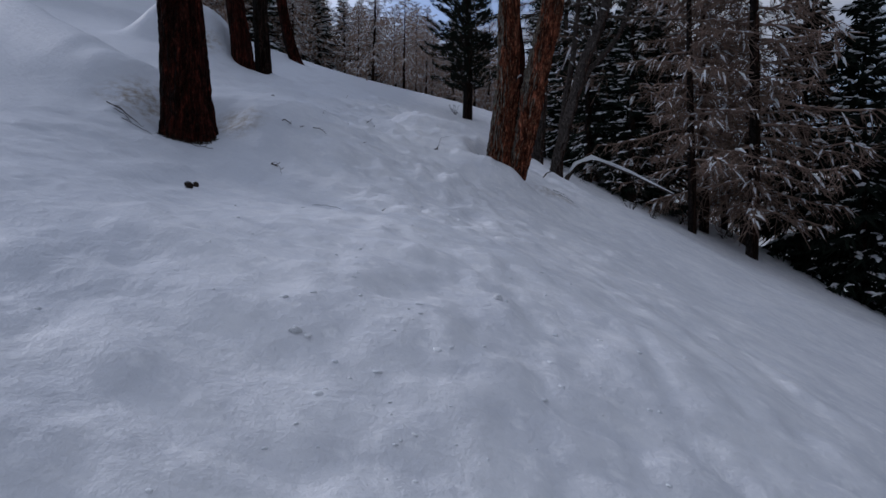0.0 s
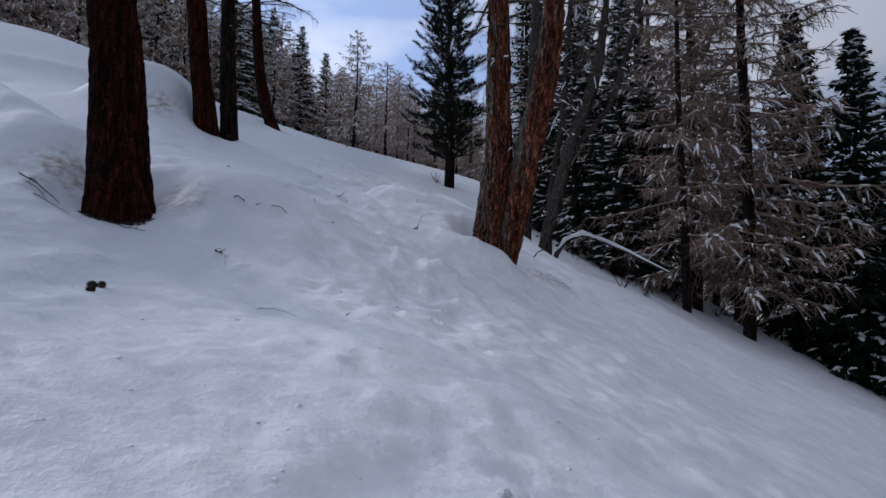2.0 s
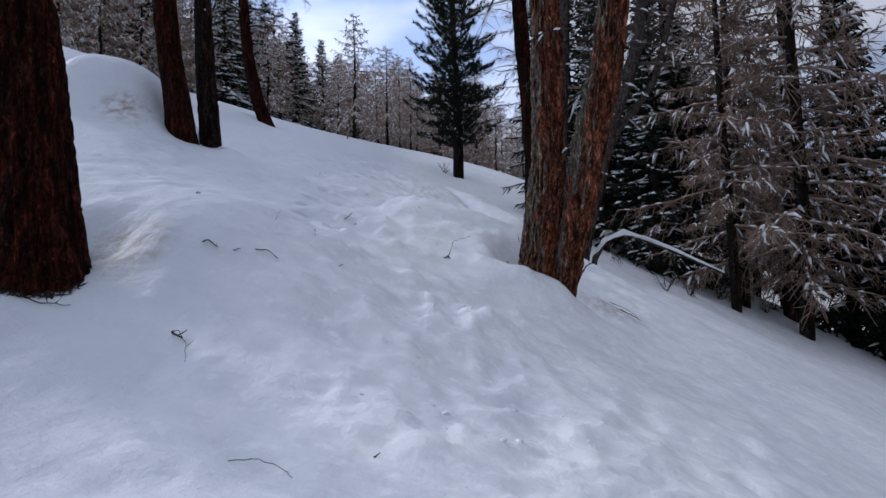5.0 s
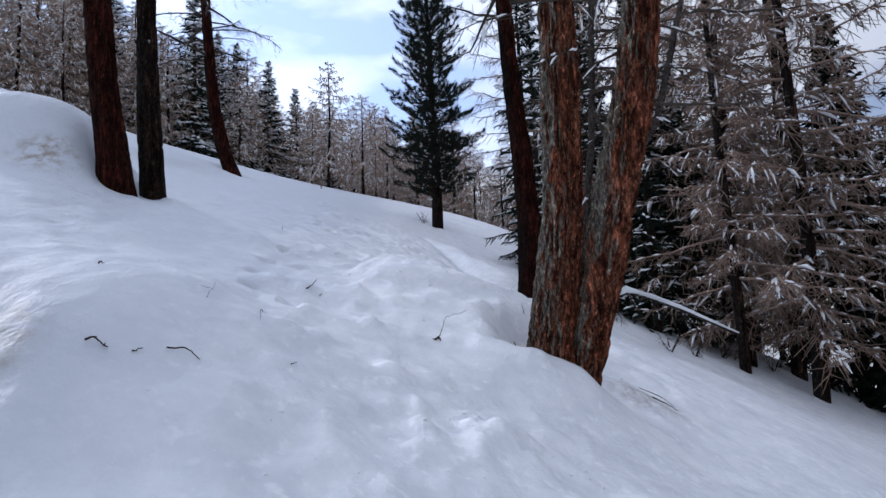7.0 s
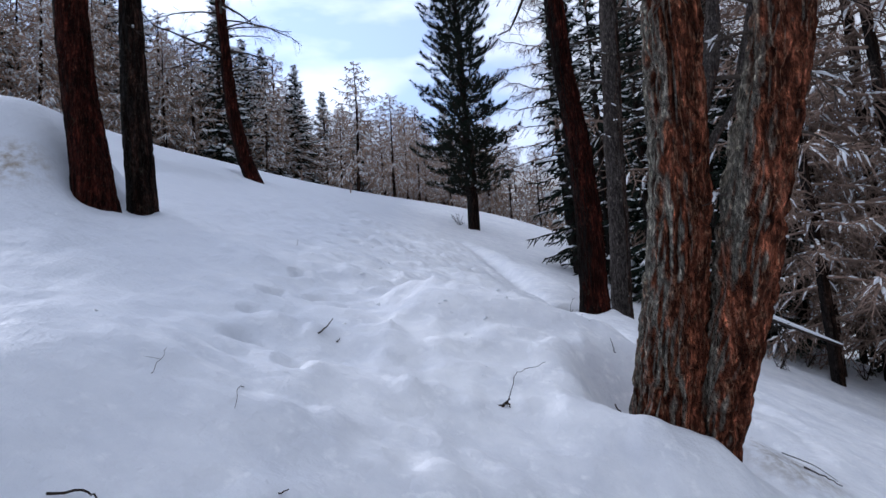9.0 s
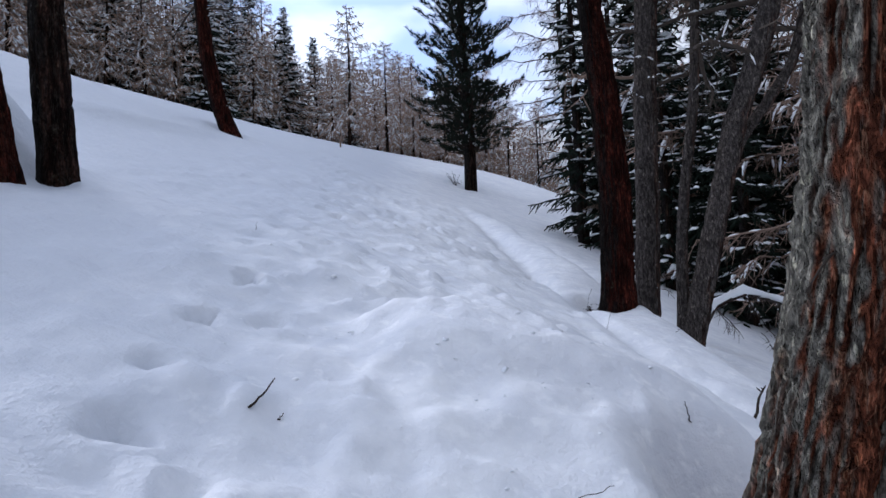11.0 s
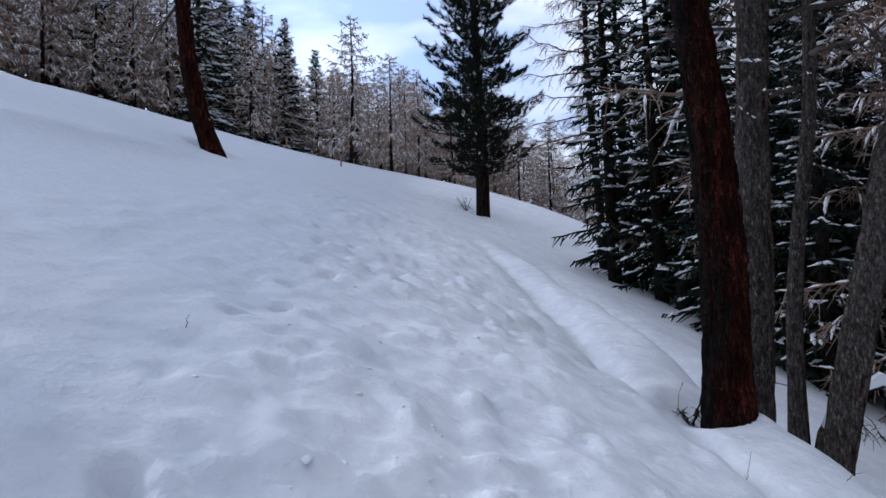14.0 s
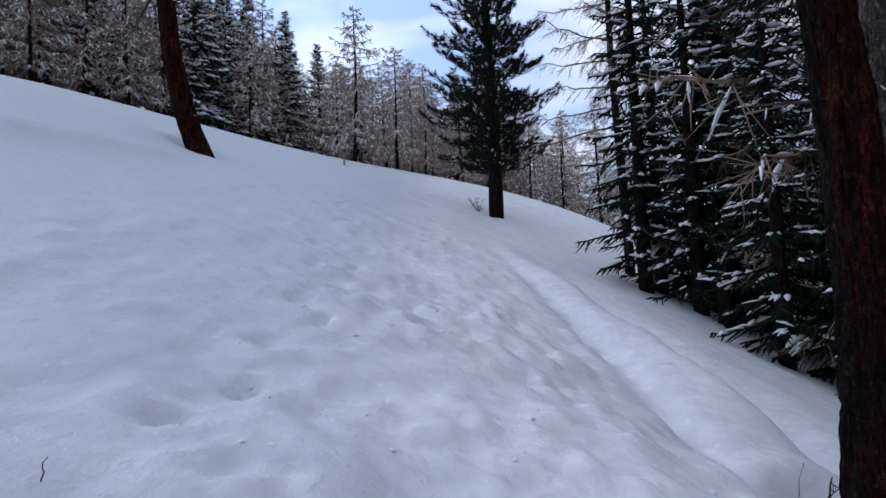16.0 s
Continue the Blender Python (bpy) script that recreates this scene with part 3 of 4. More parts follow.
def spruce_model(name, height, whorl, per, twigs, seed, spread=0.22, snowy=0.55, first=0.04, fat=0.032, lumps=3, big=1.0):
    rng = np.random.RandomState(seed)
    top = new(name)
    trunk, green, snow = Buf(), Buf(), Buf()
    zs = np.linspace(-0.6, height, 9)
    trunk.tube(np.stack([0 * zs, 0 * zs, zs], -1), (height * 0.013 + 0.03) * (1 - np.clip(zs, 0, None) / height) + 0.01, 9)
    z = height * first
    while z < height - 0.12:
        f = z / height
        ln0 = height * spread * (1 - f) ** 0.85 + 0.12
        turn = rng.uniform(0, 6.3)
        for j in range(per):
            a = turn + 6.283 * j / per + rng.uniform(-0.3, 0.3)
            ln = ln0 * rng.uniform(0.55, 1.15)
            way = np.array((math.cos(a), math.sin(a), 0.45 * f - 0.14 + rng.uniform(-0.1, 0.1)))
            k = 6
            p = bent((0, 0, z + rng.uniform(-0.28, 0.28)), way, ln, 0.48 * (1 - 0.6 * f), 0.28, k, rng, 0.03)
            green.tube(p, np.linspace(0.012 + 0.012 * ln, 0.016, k), 4)
            side = np.array((-way[1], way[0], 0))
            m = max(5, int(twigs * (0.35 + 0.65 * min(1, ln / 1.8))))
            for q in range(m):
                t = 0.15 + 0.85 * (q + rng.uniform(0, 1)) / m
                i = min(int(t * (k - 1)), k - 2)
                o = p[i] + (p[i + 1] - p[i]) * (t * (k - 1) - i)
                s = 1 if q % 2 else -1
                w = way * rng.uniform(0.35, 0.9) + side * s * rng.uniform(0.4, 0.9) + np.array((0, 0, rng.uniform(-0.85, 0.05)))
                tl = (0.28 * ln * (1.12 - t) + 0.14) * rng.uniform(0.6, 1.3)
                r = fat * rng.uniform(0.7, 1.3)
                green.tube(np.array([o, o + w * tl + np.array((0, 0, -0.15 * tl))]), (r, r * 0.3), 3)
            if rng.rand() < snowy:
                for _ in range(lumps):
                    t = rng.uniform(0.3, 0.95)
                    c = np.array([np.interp(t * (k - 1), np.arange(k), p[:, q]) for q in range(3)]) + side * rng.uniform(-0.22, 0.22) * ln * (1.1 - t)
                    r = rng.uniform(0.02, 0.065) * (0.5 + 0.5 * min(1, ln)) * big
                    d = (way * rng.uniform(0.4, 1) + side * rng.uniform(-0.8, 0.8)) * rng.uniform(0.08, 0.22) * big
                    d[2] -= 0.03
                    c[2] += 0.03
                    snow.tube(np.array([c - d, c + np.array((0, 0, 0.4 * r)), c + d]), (r * 0.35, r, r * 0.3), 5, 0.6)
        z += whorl * (1.15 - 0.5 * f) * rng.uniform(0.85, 1.15)
    part("trunk", trunk, BARK_FAR, top)
    part("foliage", green, NEEDLE, top, "dark green needle sprays", "stuff")
    part("snow_cover", snow, SNOW, top, "lumps of snow on the boughs", "stuff")
    return tagged(top, "dark green spruce with snow on its boughs", "tree", "forest trees")


def pine_model(name, height, seed):
    """An arolla pine: short boughs whose tips turn up into brushes of needles."""
    rng = np.random.RandomState(seed)
    top = new(name)
    trunk, wood, green, snow = Buf(), Buf(), Buf(), Buf()
    zs = np.linspace(-0.6, height, 14)
    trunk.tube(np.stack([0.06 * np.sin(zs * 0.5), 0 * zs, zs], -1), 0.25 * (1 - np.clip(zs, 0, None) / height) ** 0.8 + 0.015, 16)
    n = 290
    for i in range(n):
        f = 0.13 + 0.86 * i / n
        z = f * height
        a = i * 2.4 + rng.uniform(-0.5, 0.5)
        ln = (1.85 * (1 - f) ** 0.38 + 0.25) * rng.uniform(0.4, 1.25) * (0.7 + 0.3 * min(1, (f - 0.1) / 0.12))
        way = np.array((math.cos(a), math.sin(a), rng.uniform(-0.3, 0.2) + 0.3 * f))
        p = bent((0, 0, z), way, ln, 0.30, 0.42, 6, rng, 0.05)
        wood.tube(p, np.linspace(0.030, 0.008, 6), 4)
        tufts = 6 + int(7 * ln)
        for q in range(tufts):
            t = 0.25 + 0.75 * (q + 1) / tufts
            o = np.array([np.interp(t * 5, np.arange(6), p[:, c]) for c in range(3)])
            side = np.array((-way[1], way[0], 0)) * rng.uniform(-1, 1) * 0.30 * ln * (1.2 - t)
            e = o + side + np.array((0, 0, rng.uniform(0.02, 0.14)))
            wood.tube(np.array([o, e]), (0.009, 0.006), 3)
            tip = e + way * 0.10 + np.array((0, 0, 0.12))
            for _ in range(14):
                d = rng.normal(0, 1, 3)
                d /= np.linalg.norm(d) + 1e-6
                d = d * 0.75 + way * 0.4 + np.array((0, 0, 0.38))
                b = e + (tip - e) * rng.uniform(0, 1)
                ln2 = rng.uniform(0.09, 0.17)
                green.tube(np.array([b, b + d * ln2]), (0.016, 0.005), 3)
            if rng.rand() < 0.10:
                snow.tube(np.array([e - way * 0.06, e + np.array((0, 0, 0.05)), tip - np.array((0, 0, 0.04))]), (0.015, 0.05, 0.015), 6, 0.6)
    part("trunk", trunk, BARK_DARK, top)
    part("branchwork", wood, TWIG_DARK, top, kind="stuff")
    part("foliage", green, NEEDLE_PINE, top, "dark green needle brushes with upturned tips", "stuff")
    part("snow_cover", snow, SNOW, top, "small caps of snow", "stuff")
    return tagged(top, "tall dark green stone pine with upturned needle brushes", "tree", "forest trees")


def place(ob, x, y, size=1.0, turn=0.0, dz=-0.05, lean=(0, 0)):
    return copy_thing(ob, pose(x, y, gz(x, y) + dz, lean[0], lean[1], turn) @ Matrix.Diagonal((size, size, size, 1)))


def stout_tree(stems, sides, mat, relief, seed, label, top, limbs, first, twigs=16, low=(), spread=2.2):
    """A near tree: one or two furrowed stems with bare limbs above first metres."""
    rng = np.random.RandomState(seed)
    ob = new("larch_tree")
    wood, snow = Buf(), Buf()
    for s, rows in enumerate(stems):
        buf, (zs, ax, ay, ar) = bark_trunk(rows, rows[0][2] + top, sides, seed + 31 * s, relief, rows[0][2])
        part("trunk", buf, mat, ob)
        z0 = rows[0][2]
        ang = rng.uniform(0, 6)
        for i in range(limbs):
            f = (i + rng.uniform(0, 1)) / limbs
            z = z0 + first + (top - first - 0.5) * f
            ang += 2.4 + rng.uniform(-0.6, 0.6)
            r = np.interp(z, zs, ar)
            at = np.array([np.interp(z, zs, ax), np.interp(z, zs, ay), z]) + np.array((math.cos(ang), math.sin(ang), 0)) * r * 0.6
            ln = spread * (1 - 0.7 * f) * rng.uniform(0.55, 1.2)
            limb_set(wood, snow, at, (math.cos(ang), math.sin(ang), rng.uniform(-0.1, 0.3)), ln, rng, 0.02 + 0.010 * ln, twigs, droop=0.4, lift=0.25, snowy=0.55)
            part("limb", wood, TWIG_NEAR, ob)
            wood = Buf()
        for h, a, ln in low:
            if s == len(stems) - 1 or len(stems) == 1:
                z = z0 + h
                r = np.interp(z, zs, ar)
                w = np.array((math.cos(radians(a)), math.sin(radians(a)), 0.1))
                at = np.array([np.interp(z, zs, ax), np.interp(z, zs, ay), z]) + w * r * 0.7
                limb_set(wood, snow, at, w, ln, rng, (0.009 + 0.009 * ln) if spread > 2.5 else (0.006 + 0.0055 * ln), max(2, int(ln * 7)), droop=0.30, lift=-0.05, snowy=0.6)
                part("limb", wood, TWIG_NEAR, ob)
                wood = Buf()
    if snow.n:
        part("snow_cover", snow, SNOW, ob, "thin snow on the limbs", "stuff")
    return tagged(ob, label, "tree", "near larches")


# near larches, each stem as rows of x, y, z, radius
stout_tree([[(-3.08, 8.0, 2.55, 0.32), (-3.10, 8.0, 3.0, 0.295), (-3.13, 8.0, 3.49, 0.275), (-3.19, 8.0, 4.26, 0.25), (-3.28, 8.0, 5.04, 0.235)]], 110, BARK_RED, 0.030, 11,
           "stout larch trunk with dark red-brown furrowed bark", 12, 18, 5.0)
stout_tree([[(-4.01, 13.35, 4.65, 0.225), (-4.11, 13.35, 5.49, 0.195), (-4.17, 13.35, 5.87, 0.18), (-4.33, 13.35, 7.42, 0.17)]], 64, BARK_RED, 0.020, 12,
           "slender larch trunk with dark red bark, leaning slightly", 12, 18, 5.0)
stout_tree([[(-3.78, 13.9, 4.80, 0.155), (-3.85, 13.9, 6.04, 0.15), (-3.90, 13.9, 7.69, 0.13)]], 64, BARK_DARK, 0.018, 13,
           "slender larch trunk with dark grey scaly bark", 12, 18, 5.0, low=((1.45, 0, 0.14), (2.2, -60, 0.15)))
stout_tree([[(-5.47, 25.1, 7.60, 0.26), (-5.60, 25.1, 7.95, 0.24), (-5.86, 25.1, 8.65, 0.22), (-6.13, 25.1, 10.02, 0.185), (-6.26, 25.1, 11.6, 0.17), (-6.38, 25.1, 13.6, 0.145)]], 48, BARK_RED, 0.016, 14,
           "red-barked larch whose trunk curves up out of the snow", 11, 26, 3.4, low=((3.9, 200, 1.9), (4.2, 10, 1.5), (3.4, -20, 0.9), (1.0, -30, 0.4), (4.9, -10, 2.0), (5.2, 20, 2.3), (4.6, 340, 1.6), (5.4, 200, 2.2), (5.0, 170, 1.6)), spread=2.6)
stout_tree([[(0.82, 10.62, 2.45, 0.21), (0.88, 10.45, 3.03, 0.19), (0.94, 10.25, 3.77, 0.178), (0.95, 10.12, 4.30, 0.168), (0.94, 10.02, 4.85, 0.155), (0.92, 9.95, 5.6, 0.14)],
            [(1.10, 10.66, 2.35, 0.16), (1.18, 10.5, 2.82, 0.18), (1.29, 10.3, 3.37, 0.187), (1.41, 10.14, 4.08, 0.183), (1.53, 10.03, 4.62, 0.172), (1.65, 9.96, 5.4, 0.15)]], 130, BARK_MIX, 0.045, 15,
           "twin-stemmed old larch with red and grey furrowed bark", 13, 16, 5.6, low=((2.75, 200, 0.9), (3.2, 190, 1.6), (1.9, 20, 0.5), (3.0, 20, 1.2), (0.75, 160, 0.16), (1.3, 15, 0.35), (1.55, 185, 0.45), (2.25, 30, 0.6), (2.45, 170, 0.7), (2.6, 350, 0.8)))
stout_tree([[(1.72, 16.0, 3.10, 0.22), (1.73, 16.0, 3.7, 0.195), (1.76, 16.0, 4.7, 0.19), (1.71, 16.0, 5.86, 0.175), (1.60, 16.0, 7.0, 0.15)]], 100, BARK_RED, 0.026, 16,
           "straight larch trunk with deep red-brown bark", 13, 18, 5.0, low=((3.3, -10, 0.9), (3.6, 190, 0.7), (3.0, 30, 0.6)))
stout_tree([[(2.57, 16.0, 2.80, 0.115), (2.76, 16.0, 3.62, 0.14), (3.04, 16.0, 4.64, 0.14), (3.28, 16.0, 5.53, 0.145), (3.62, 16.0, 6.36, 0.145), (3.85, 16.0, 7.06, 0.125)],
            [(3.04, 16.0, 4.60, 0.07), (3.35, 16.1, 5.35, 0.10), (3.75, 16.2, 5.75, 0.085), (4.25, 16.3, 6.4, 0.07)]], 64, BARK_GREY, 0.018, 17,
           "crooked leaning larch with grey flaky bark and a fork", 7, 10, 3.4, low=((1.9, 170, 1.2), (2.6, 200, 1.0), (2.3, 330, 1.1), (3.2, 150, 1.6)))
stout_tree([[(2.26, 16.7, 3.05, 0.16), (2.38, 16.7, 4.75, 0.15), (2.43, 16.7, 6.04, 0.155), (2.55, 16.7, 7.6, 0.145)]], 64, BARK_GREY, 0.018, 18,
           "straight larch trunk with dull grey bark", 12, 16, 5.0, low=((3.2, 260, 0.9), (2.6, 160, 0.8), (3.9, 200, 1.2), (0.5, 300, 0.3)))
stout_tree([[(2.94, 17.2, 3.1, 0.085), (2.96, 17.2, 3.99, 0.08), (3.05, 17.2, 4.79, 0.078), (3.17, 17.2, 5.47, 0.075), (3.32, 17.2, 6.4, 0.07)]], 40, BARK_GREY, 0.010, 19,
           "thin grey crooked larch stem", 9, 16, 3.2, low=((2.2, 190, 1.0), (2.6, 20, 0.8)))

# models for the wood, kept among the trees themselves
LARCH_A = larch_model("larch_tree", 10.0, 74, 28, 21, first=0.15, spread=0.23, fine=0.0085)
LARCH_B = larch_model("larch_tree", 9.0, 70, 28, 22, first=0.08, spread=0.23, fine=0.0085)
LARCH_C = larch_model("larch_tree", 12.5, 56, 22, 23, first=0.30, spread=0.23, fine=0.008)
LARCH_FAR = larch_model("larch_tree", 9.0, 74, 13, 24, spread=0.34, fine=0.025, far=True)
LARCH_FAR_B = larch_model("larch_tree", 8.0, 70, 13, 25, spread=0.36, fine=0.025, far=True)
SPRUCE_A = spruce_model("spruce_tree", 11.0, 0.34, 8, 26, 31, spread=0.22, fat=0.05, snowy=0.65, big=1.6)
SPRUCE_B = spruce_model("spruce_tree", 10.5, 0.34, 8, 26, 32, spread=0.20, fat=0.05, snowy=0.65, big=1.6)
SPRUCE_C = spruce_model("spruce_tree", 12.0, 0.44, 6, 15, 33, spread=0.125, first=0.07, snowy=0.6, big=1.25, lumps=4)
SPRUCE_FAR = spruce_model("spruce_tree", 9.0, 0.40, 7, 10, 34, spread=0.21, fat=0.045, lumps=4, snowy=0.8, big=1.9)


def settle(ob, x, y, size=1.0, turn=0.0):
    ob.matrix_basis = pose(x, y, gz(x, y) - 0.05, 0, 0, turn) @ Matrix.Diagonal((size, size, size, 1))


settle(LARCH_A, 7.5, 20.4, 1.25, 20)
settle(LARCH_B, 8.5, 22.1, 1.6, 70)
settle(LARCH_C, 4.3, 30.2, 1.1, 140)
settle(LARCH_FAR, -4.82, 44.67, 0.9, 10)
settle(LARCH_FAR_B, -2.86, 46.85, 0.85, 100)
settle(SPRUCE_A, 12.66, 23.6, 1.06, 15)
settle(SPRUCE_B, 13.5, 21.6, 1.08, 130)
settle(SPRUCE_C, 4.0, 27.7, 0.98, 40)
settle(SPRUCE_FAR, -11.7, 50.4, 1.02, 200)
PINE = pine_model("stone_pine", 13.0, 41)
PINE.matrix_basis = pose(1.13, 34.55, gz(1.13, 34.55) - 0.05, 0, 0, 30)

for model, x, y, size, turn in (
        (SPRUCE_B, 6.2, 23.0, 0.65, 200), (SPRUCE_B, 6.2, 28.0, 0.95, 10), (SPRUCE_C, 6.3, 27.4, 0.9, 80), (SPRUCE_C, 7.4, 26.0, 0.95, 250), (SPRUCE_C, 4.5, 28.1, 0.90, 150), (SPRUCE_C, 4.75, 26.4, 0.92, 285),
        (LARCH_FAR, 11.0, 26.2, 1.20, 300), (LARCH_FAR, 9.3, 28.0, 1.2, 50), (LARCH_FAR_B, 12.9, 28.0, 1.20, 70), (SPRUCE_FAR, 15.5, 22.5, 1.20, 220),
        (SPRUCE_FAR, 14.5, 18.6, 1.08, 20), (LARCH_FAR, 8.4, 31.5, 1.0, 160), (SPRUCE_C, 6.6, 23.6, 0.9, 280), (SPRUCE_C, 5.5, 24.6, 0.92, 130), (SPRUCE_C, 6.1, 21.9, 0.8, 330), (SPRUCE_B, 7.2, 22.9, 0.7, 60),
        (SPRUCE_C, 5.0, 23.4, 0.8, 210), (LARCH_B, 7.8, 24.6, 1.6, 310),
        (LARCH_A, 9.6, 25.2, 1.35, 120), (LARCH_B, 10.2, 22.6, 1.3, 170), (LARCH_B, 9.4, 20.6, 1.2, 100), (LARCH_C, 9.0, 27.5, 1.15, 10)):
    place(model, x, y, size, turn)

# the wood behind the crest, ahead and up the slope
for model, x, y, size, turn in (
        (LARCH_FAR, -6.6, 50.5, 0.75, 40), (LARCH_FAR_B, -1.4, 49.5, 0.8, 70), (LARCH_FAR, 0.6, 48.5, 0.7, 160), (LARCH_FAR_B, -3.9, 52.0, 0.95, 230),
        (LARCH_FAR_B, -2.2, 49.2, 0.6, 20), (SPRUCE_FAR, -5.6, 52.0, 0.6, 90), (LARCH_FAR, -1.0, 52.5, 0.8, 60), (LARCH_FAR, 2.2, 51.0, 0.8, 300),
        (LARCH_FAR, 4.6, 50.0, 0.8, 60), (LARCH_FAR_B, 6.7, 51.2, 0.9, 140), (LARCH_FAR, 8.5, 50.0, 0.95, 220), (LARCH_FAR_B, 5.5, 55.0, 0.95, 20), (LARCH_FAR, 10.5, 52.0, 1.0, 330),
        (SPRUCE_FAR, -10.0, 52.9, 0.98, 50), (SPRUCE_FAR, -13.4, 46.5, 1.25, 120), (SPRUCE_FAR, -8.4, 55.0, 0.85, 310), (SPRUCE_FAR, -12.6, 49.0, 1.0, 10),
        (LARCH_FAR, -14.6, 45.5, 0.95, 170), (LARCH_FAR_B, -15.8, 44.0, 1.0, 240), (LARCH_FAR, -17.3, 42.8, 0.95, 20), (LARCH_FAR_B, -18.9, 41.2, 1.05, 290), (LARCH_FAR, -20.3, 39.5, 1.0, 100),
        (LARCH_FAR_B, -16.8, 46.8, 1.1, 60), (SPRUCE_FAR, -18.3, 45.0, 0.9, 190), (LARCH_FAR, -11.0, 48.3, 0.9, 80)):
    place(model, x, y, size, turn)

rng = np.random.RandomState(77)


def wood_patch(x0, x1, y0, y1, gap, spruces, low, high):
    """Trees on a loose grid over a stretch of hillside."""
    y = y0
    while y < y1:
        x = x0
        while x < x1:
            px, py = x + rng.uniform(-0.4, 0.4) * gap, y + rng.uniform(-0.4, 0.4) * gap
            m = SPRUCE_FAR if rng.rand() < spruces else (LARCH_FAR if rng.rand() < 0.5 else LARCH_FAR_B)
            place(m, px, py, rng.uniform(low, high), rng.uniform(0, 360))
            x += gap
        y += gap


# rows close behind the crest, taller up the slope
for k in range(15):
    f = k / 14
    for row in (0.0, 2.6, 5.4):
        model = (LARCH_FAR, LARCH_FAR_B, SPRUCE_FAR)[rng.choice((0, 1, 2), p=(0.45, 0.4, 0.15))]
        place(model, -27.5 + 17.0 * f + rng.uniform(-0.7, 0.7) - 0.5 * row, 34.5 + 18.5 * f + row + rng.uniform(-0.7, 0.7), rng.uniform(0.95, 1.25) * (1.0 + 0.03 * row) * (1.25 - 0.3 * f), rng.uniform(0, 360))
wood_patch(-38, -21, 54, 64, 5.2, 0.2, 1.4, 1.8)
wood_patch(-38, -30, 36, 48, 4.4, 0.2, 1.2, 1.6)
wood_patch(-17, 4, 54, 64, 2.3, 0.05, 0.9, 1.15)
wood_patch(4, 14, 54, 62, 2.8, 0.03, 0.75, 1.05)
wood_patch(12, 22, 31, 50, 5.2, 0.15, 0.9, 1.2)
wood_patch(17, 23, 15, 27, 5.0, 0.4, 0.9, 1.2)


# ---- small things on the snow ----
def snowy_branch():
    """A bent-over sapling loaded with snow."""
    ob = new("bent_branch")
    wood, snow = Buf(), Buf()
    pts = np.array([(3.02, 17.05, gz(3.02, 17.05) - 0.1), (3.12, 17.08, 2.95), (3.32, 17.1, 3.26), (3.74, 17.1, 3.42), (4.2, 17.12, 3.28), (4.75, 17.15, 3.06), (5.3, 17.2, 2.80), (5.9, 17.25, 2.52)])
    wood.tube(pts, np.linspace(0.07, 0.014, len(pts)), 8)
    lo = pts[1:] + np.array((0, 0, 0.045))
    snow.tube(lo, (0.04, 0.075, 0.09, 0.065, 0.05, 0.035, 0.015), 8, 0.8)
    r = np.random.RandomState(3)
    for i in range(16):
        k = r.randint(2, 7)
        w = np.array((r.uniform(0.1, 0.8), r.uniform(-0.6, 0.4), r.uniform(-0.9, -0.1)))
        limb_set(wood, snow, pts[k], w, r.uniform(0.3, 0.8), r, 0.009, 4, 0.2, 0.1, 0.3)
    part("stem", wood, BARK_GREY, ob)
    part("snow_cover", snow, SNOW, ob, "thick ridge of snow")
    return tagged(ob, "snow-laden sapling bent over in an arch", "branch")


snowy_branch()


def dead_shrub(x, y, height, seed):
    ob = new("dead_shrub")
    wood, snow = Buf(), Buf()
    r = np.random.RandomState(seed)
    z = gz(x, y) - 0.05
    for _ in range(5):
        a = r.uniform(0, 6.3)
        limb_set(wood, snow, (x, y, z), (0.5 * math.cos(a), 0.5 * math.sin(a), 0.9), height * r.uniform(0.6, 1.1), r, 0.014, 5, 0.1, 0.0, 0.15)
    part("twigwork", wood, TWIG_DARK, ob, "", "stuff")
    if snow.n:
        part("snow_cover", snow, SNOW, ob, "", "stuff")
    return tagged(ob, "small dead shrub of dark bare twigs in snow", "shrub", "dead shrubs")


for i, (x, y, h) in enumerate(((9.3, 22.3, 0.7), (9.8, 22.9, 0.8), (7.6, 21.6, 0.6), (6.2, 20.0, 0.6), (0.5, 34.2, 0.9), (1.5, 16.3, 0.35), (5.4, 19.4, 0.7))):
    dead_shrub(x, y, h, 50 + i)


def twig(points, radius, label="thin dark broken twig lying on the snow", forks=0, seed=0):
    """A twig: points are x, y and height over the snow."""
    ob = new("twig")
    buf = Buf()
    p = np.array([(x, y, gz(x, y) + h) for x, y, h in points])
    k = 3 * len(p)
    t = np.linspace(0, len(p) - 1, k)
    q = np.stack([np.interp(t, np.arange(len(p)), p[:, c]) for c in range(3)], -1)
    r = np.random.RandomState(seed)
    q += r.uniform(-0.006, 0.006, q.shape)
    buf.tube(q, np.linspace(radius, radius * 0.45, k), 5)
    for _ in range(forks):
        e = q[r.randint(1, k - 1)]
        d = r.uniform(-0.06, 0.06, 3)
        d[2] = abs(d[2]) * 0.6
        buf.tube(np.array([e, e + d * 0.5, e + d]), (radius * 0.6, radius * 0.5, radius * 0.3), 4)
    ob.data = None
    part("stem", buf, TWIG_DARK, ob)
    return tagged(ob, label, "twig", "fallen twigs")


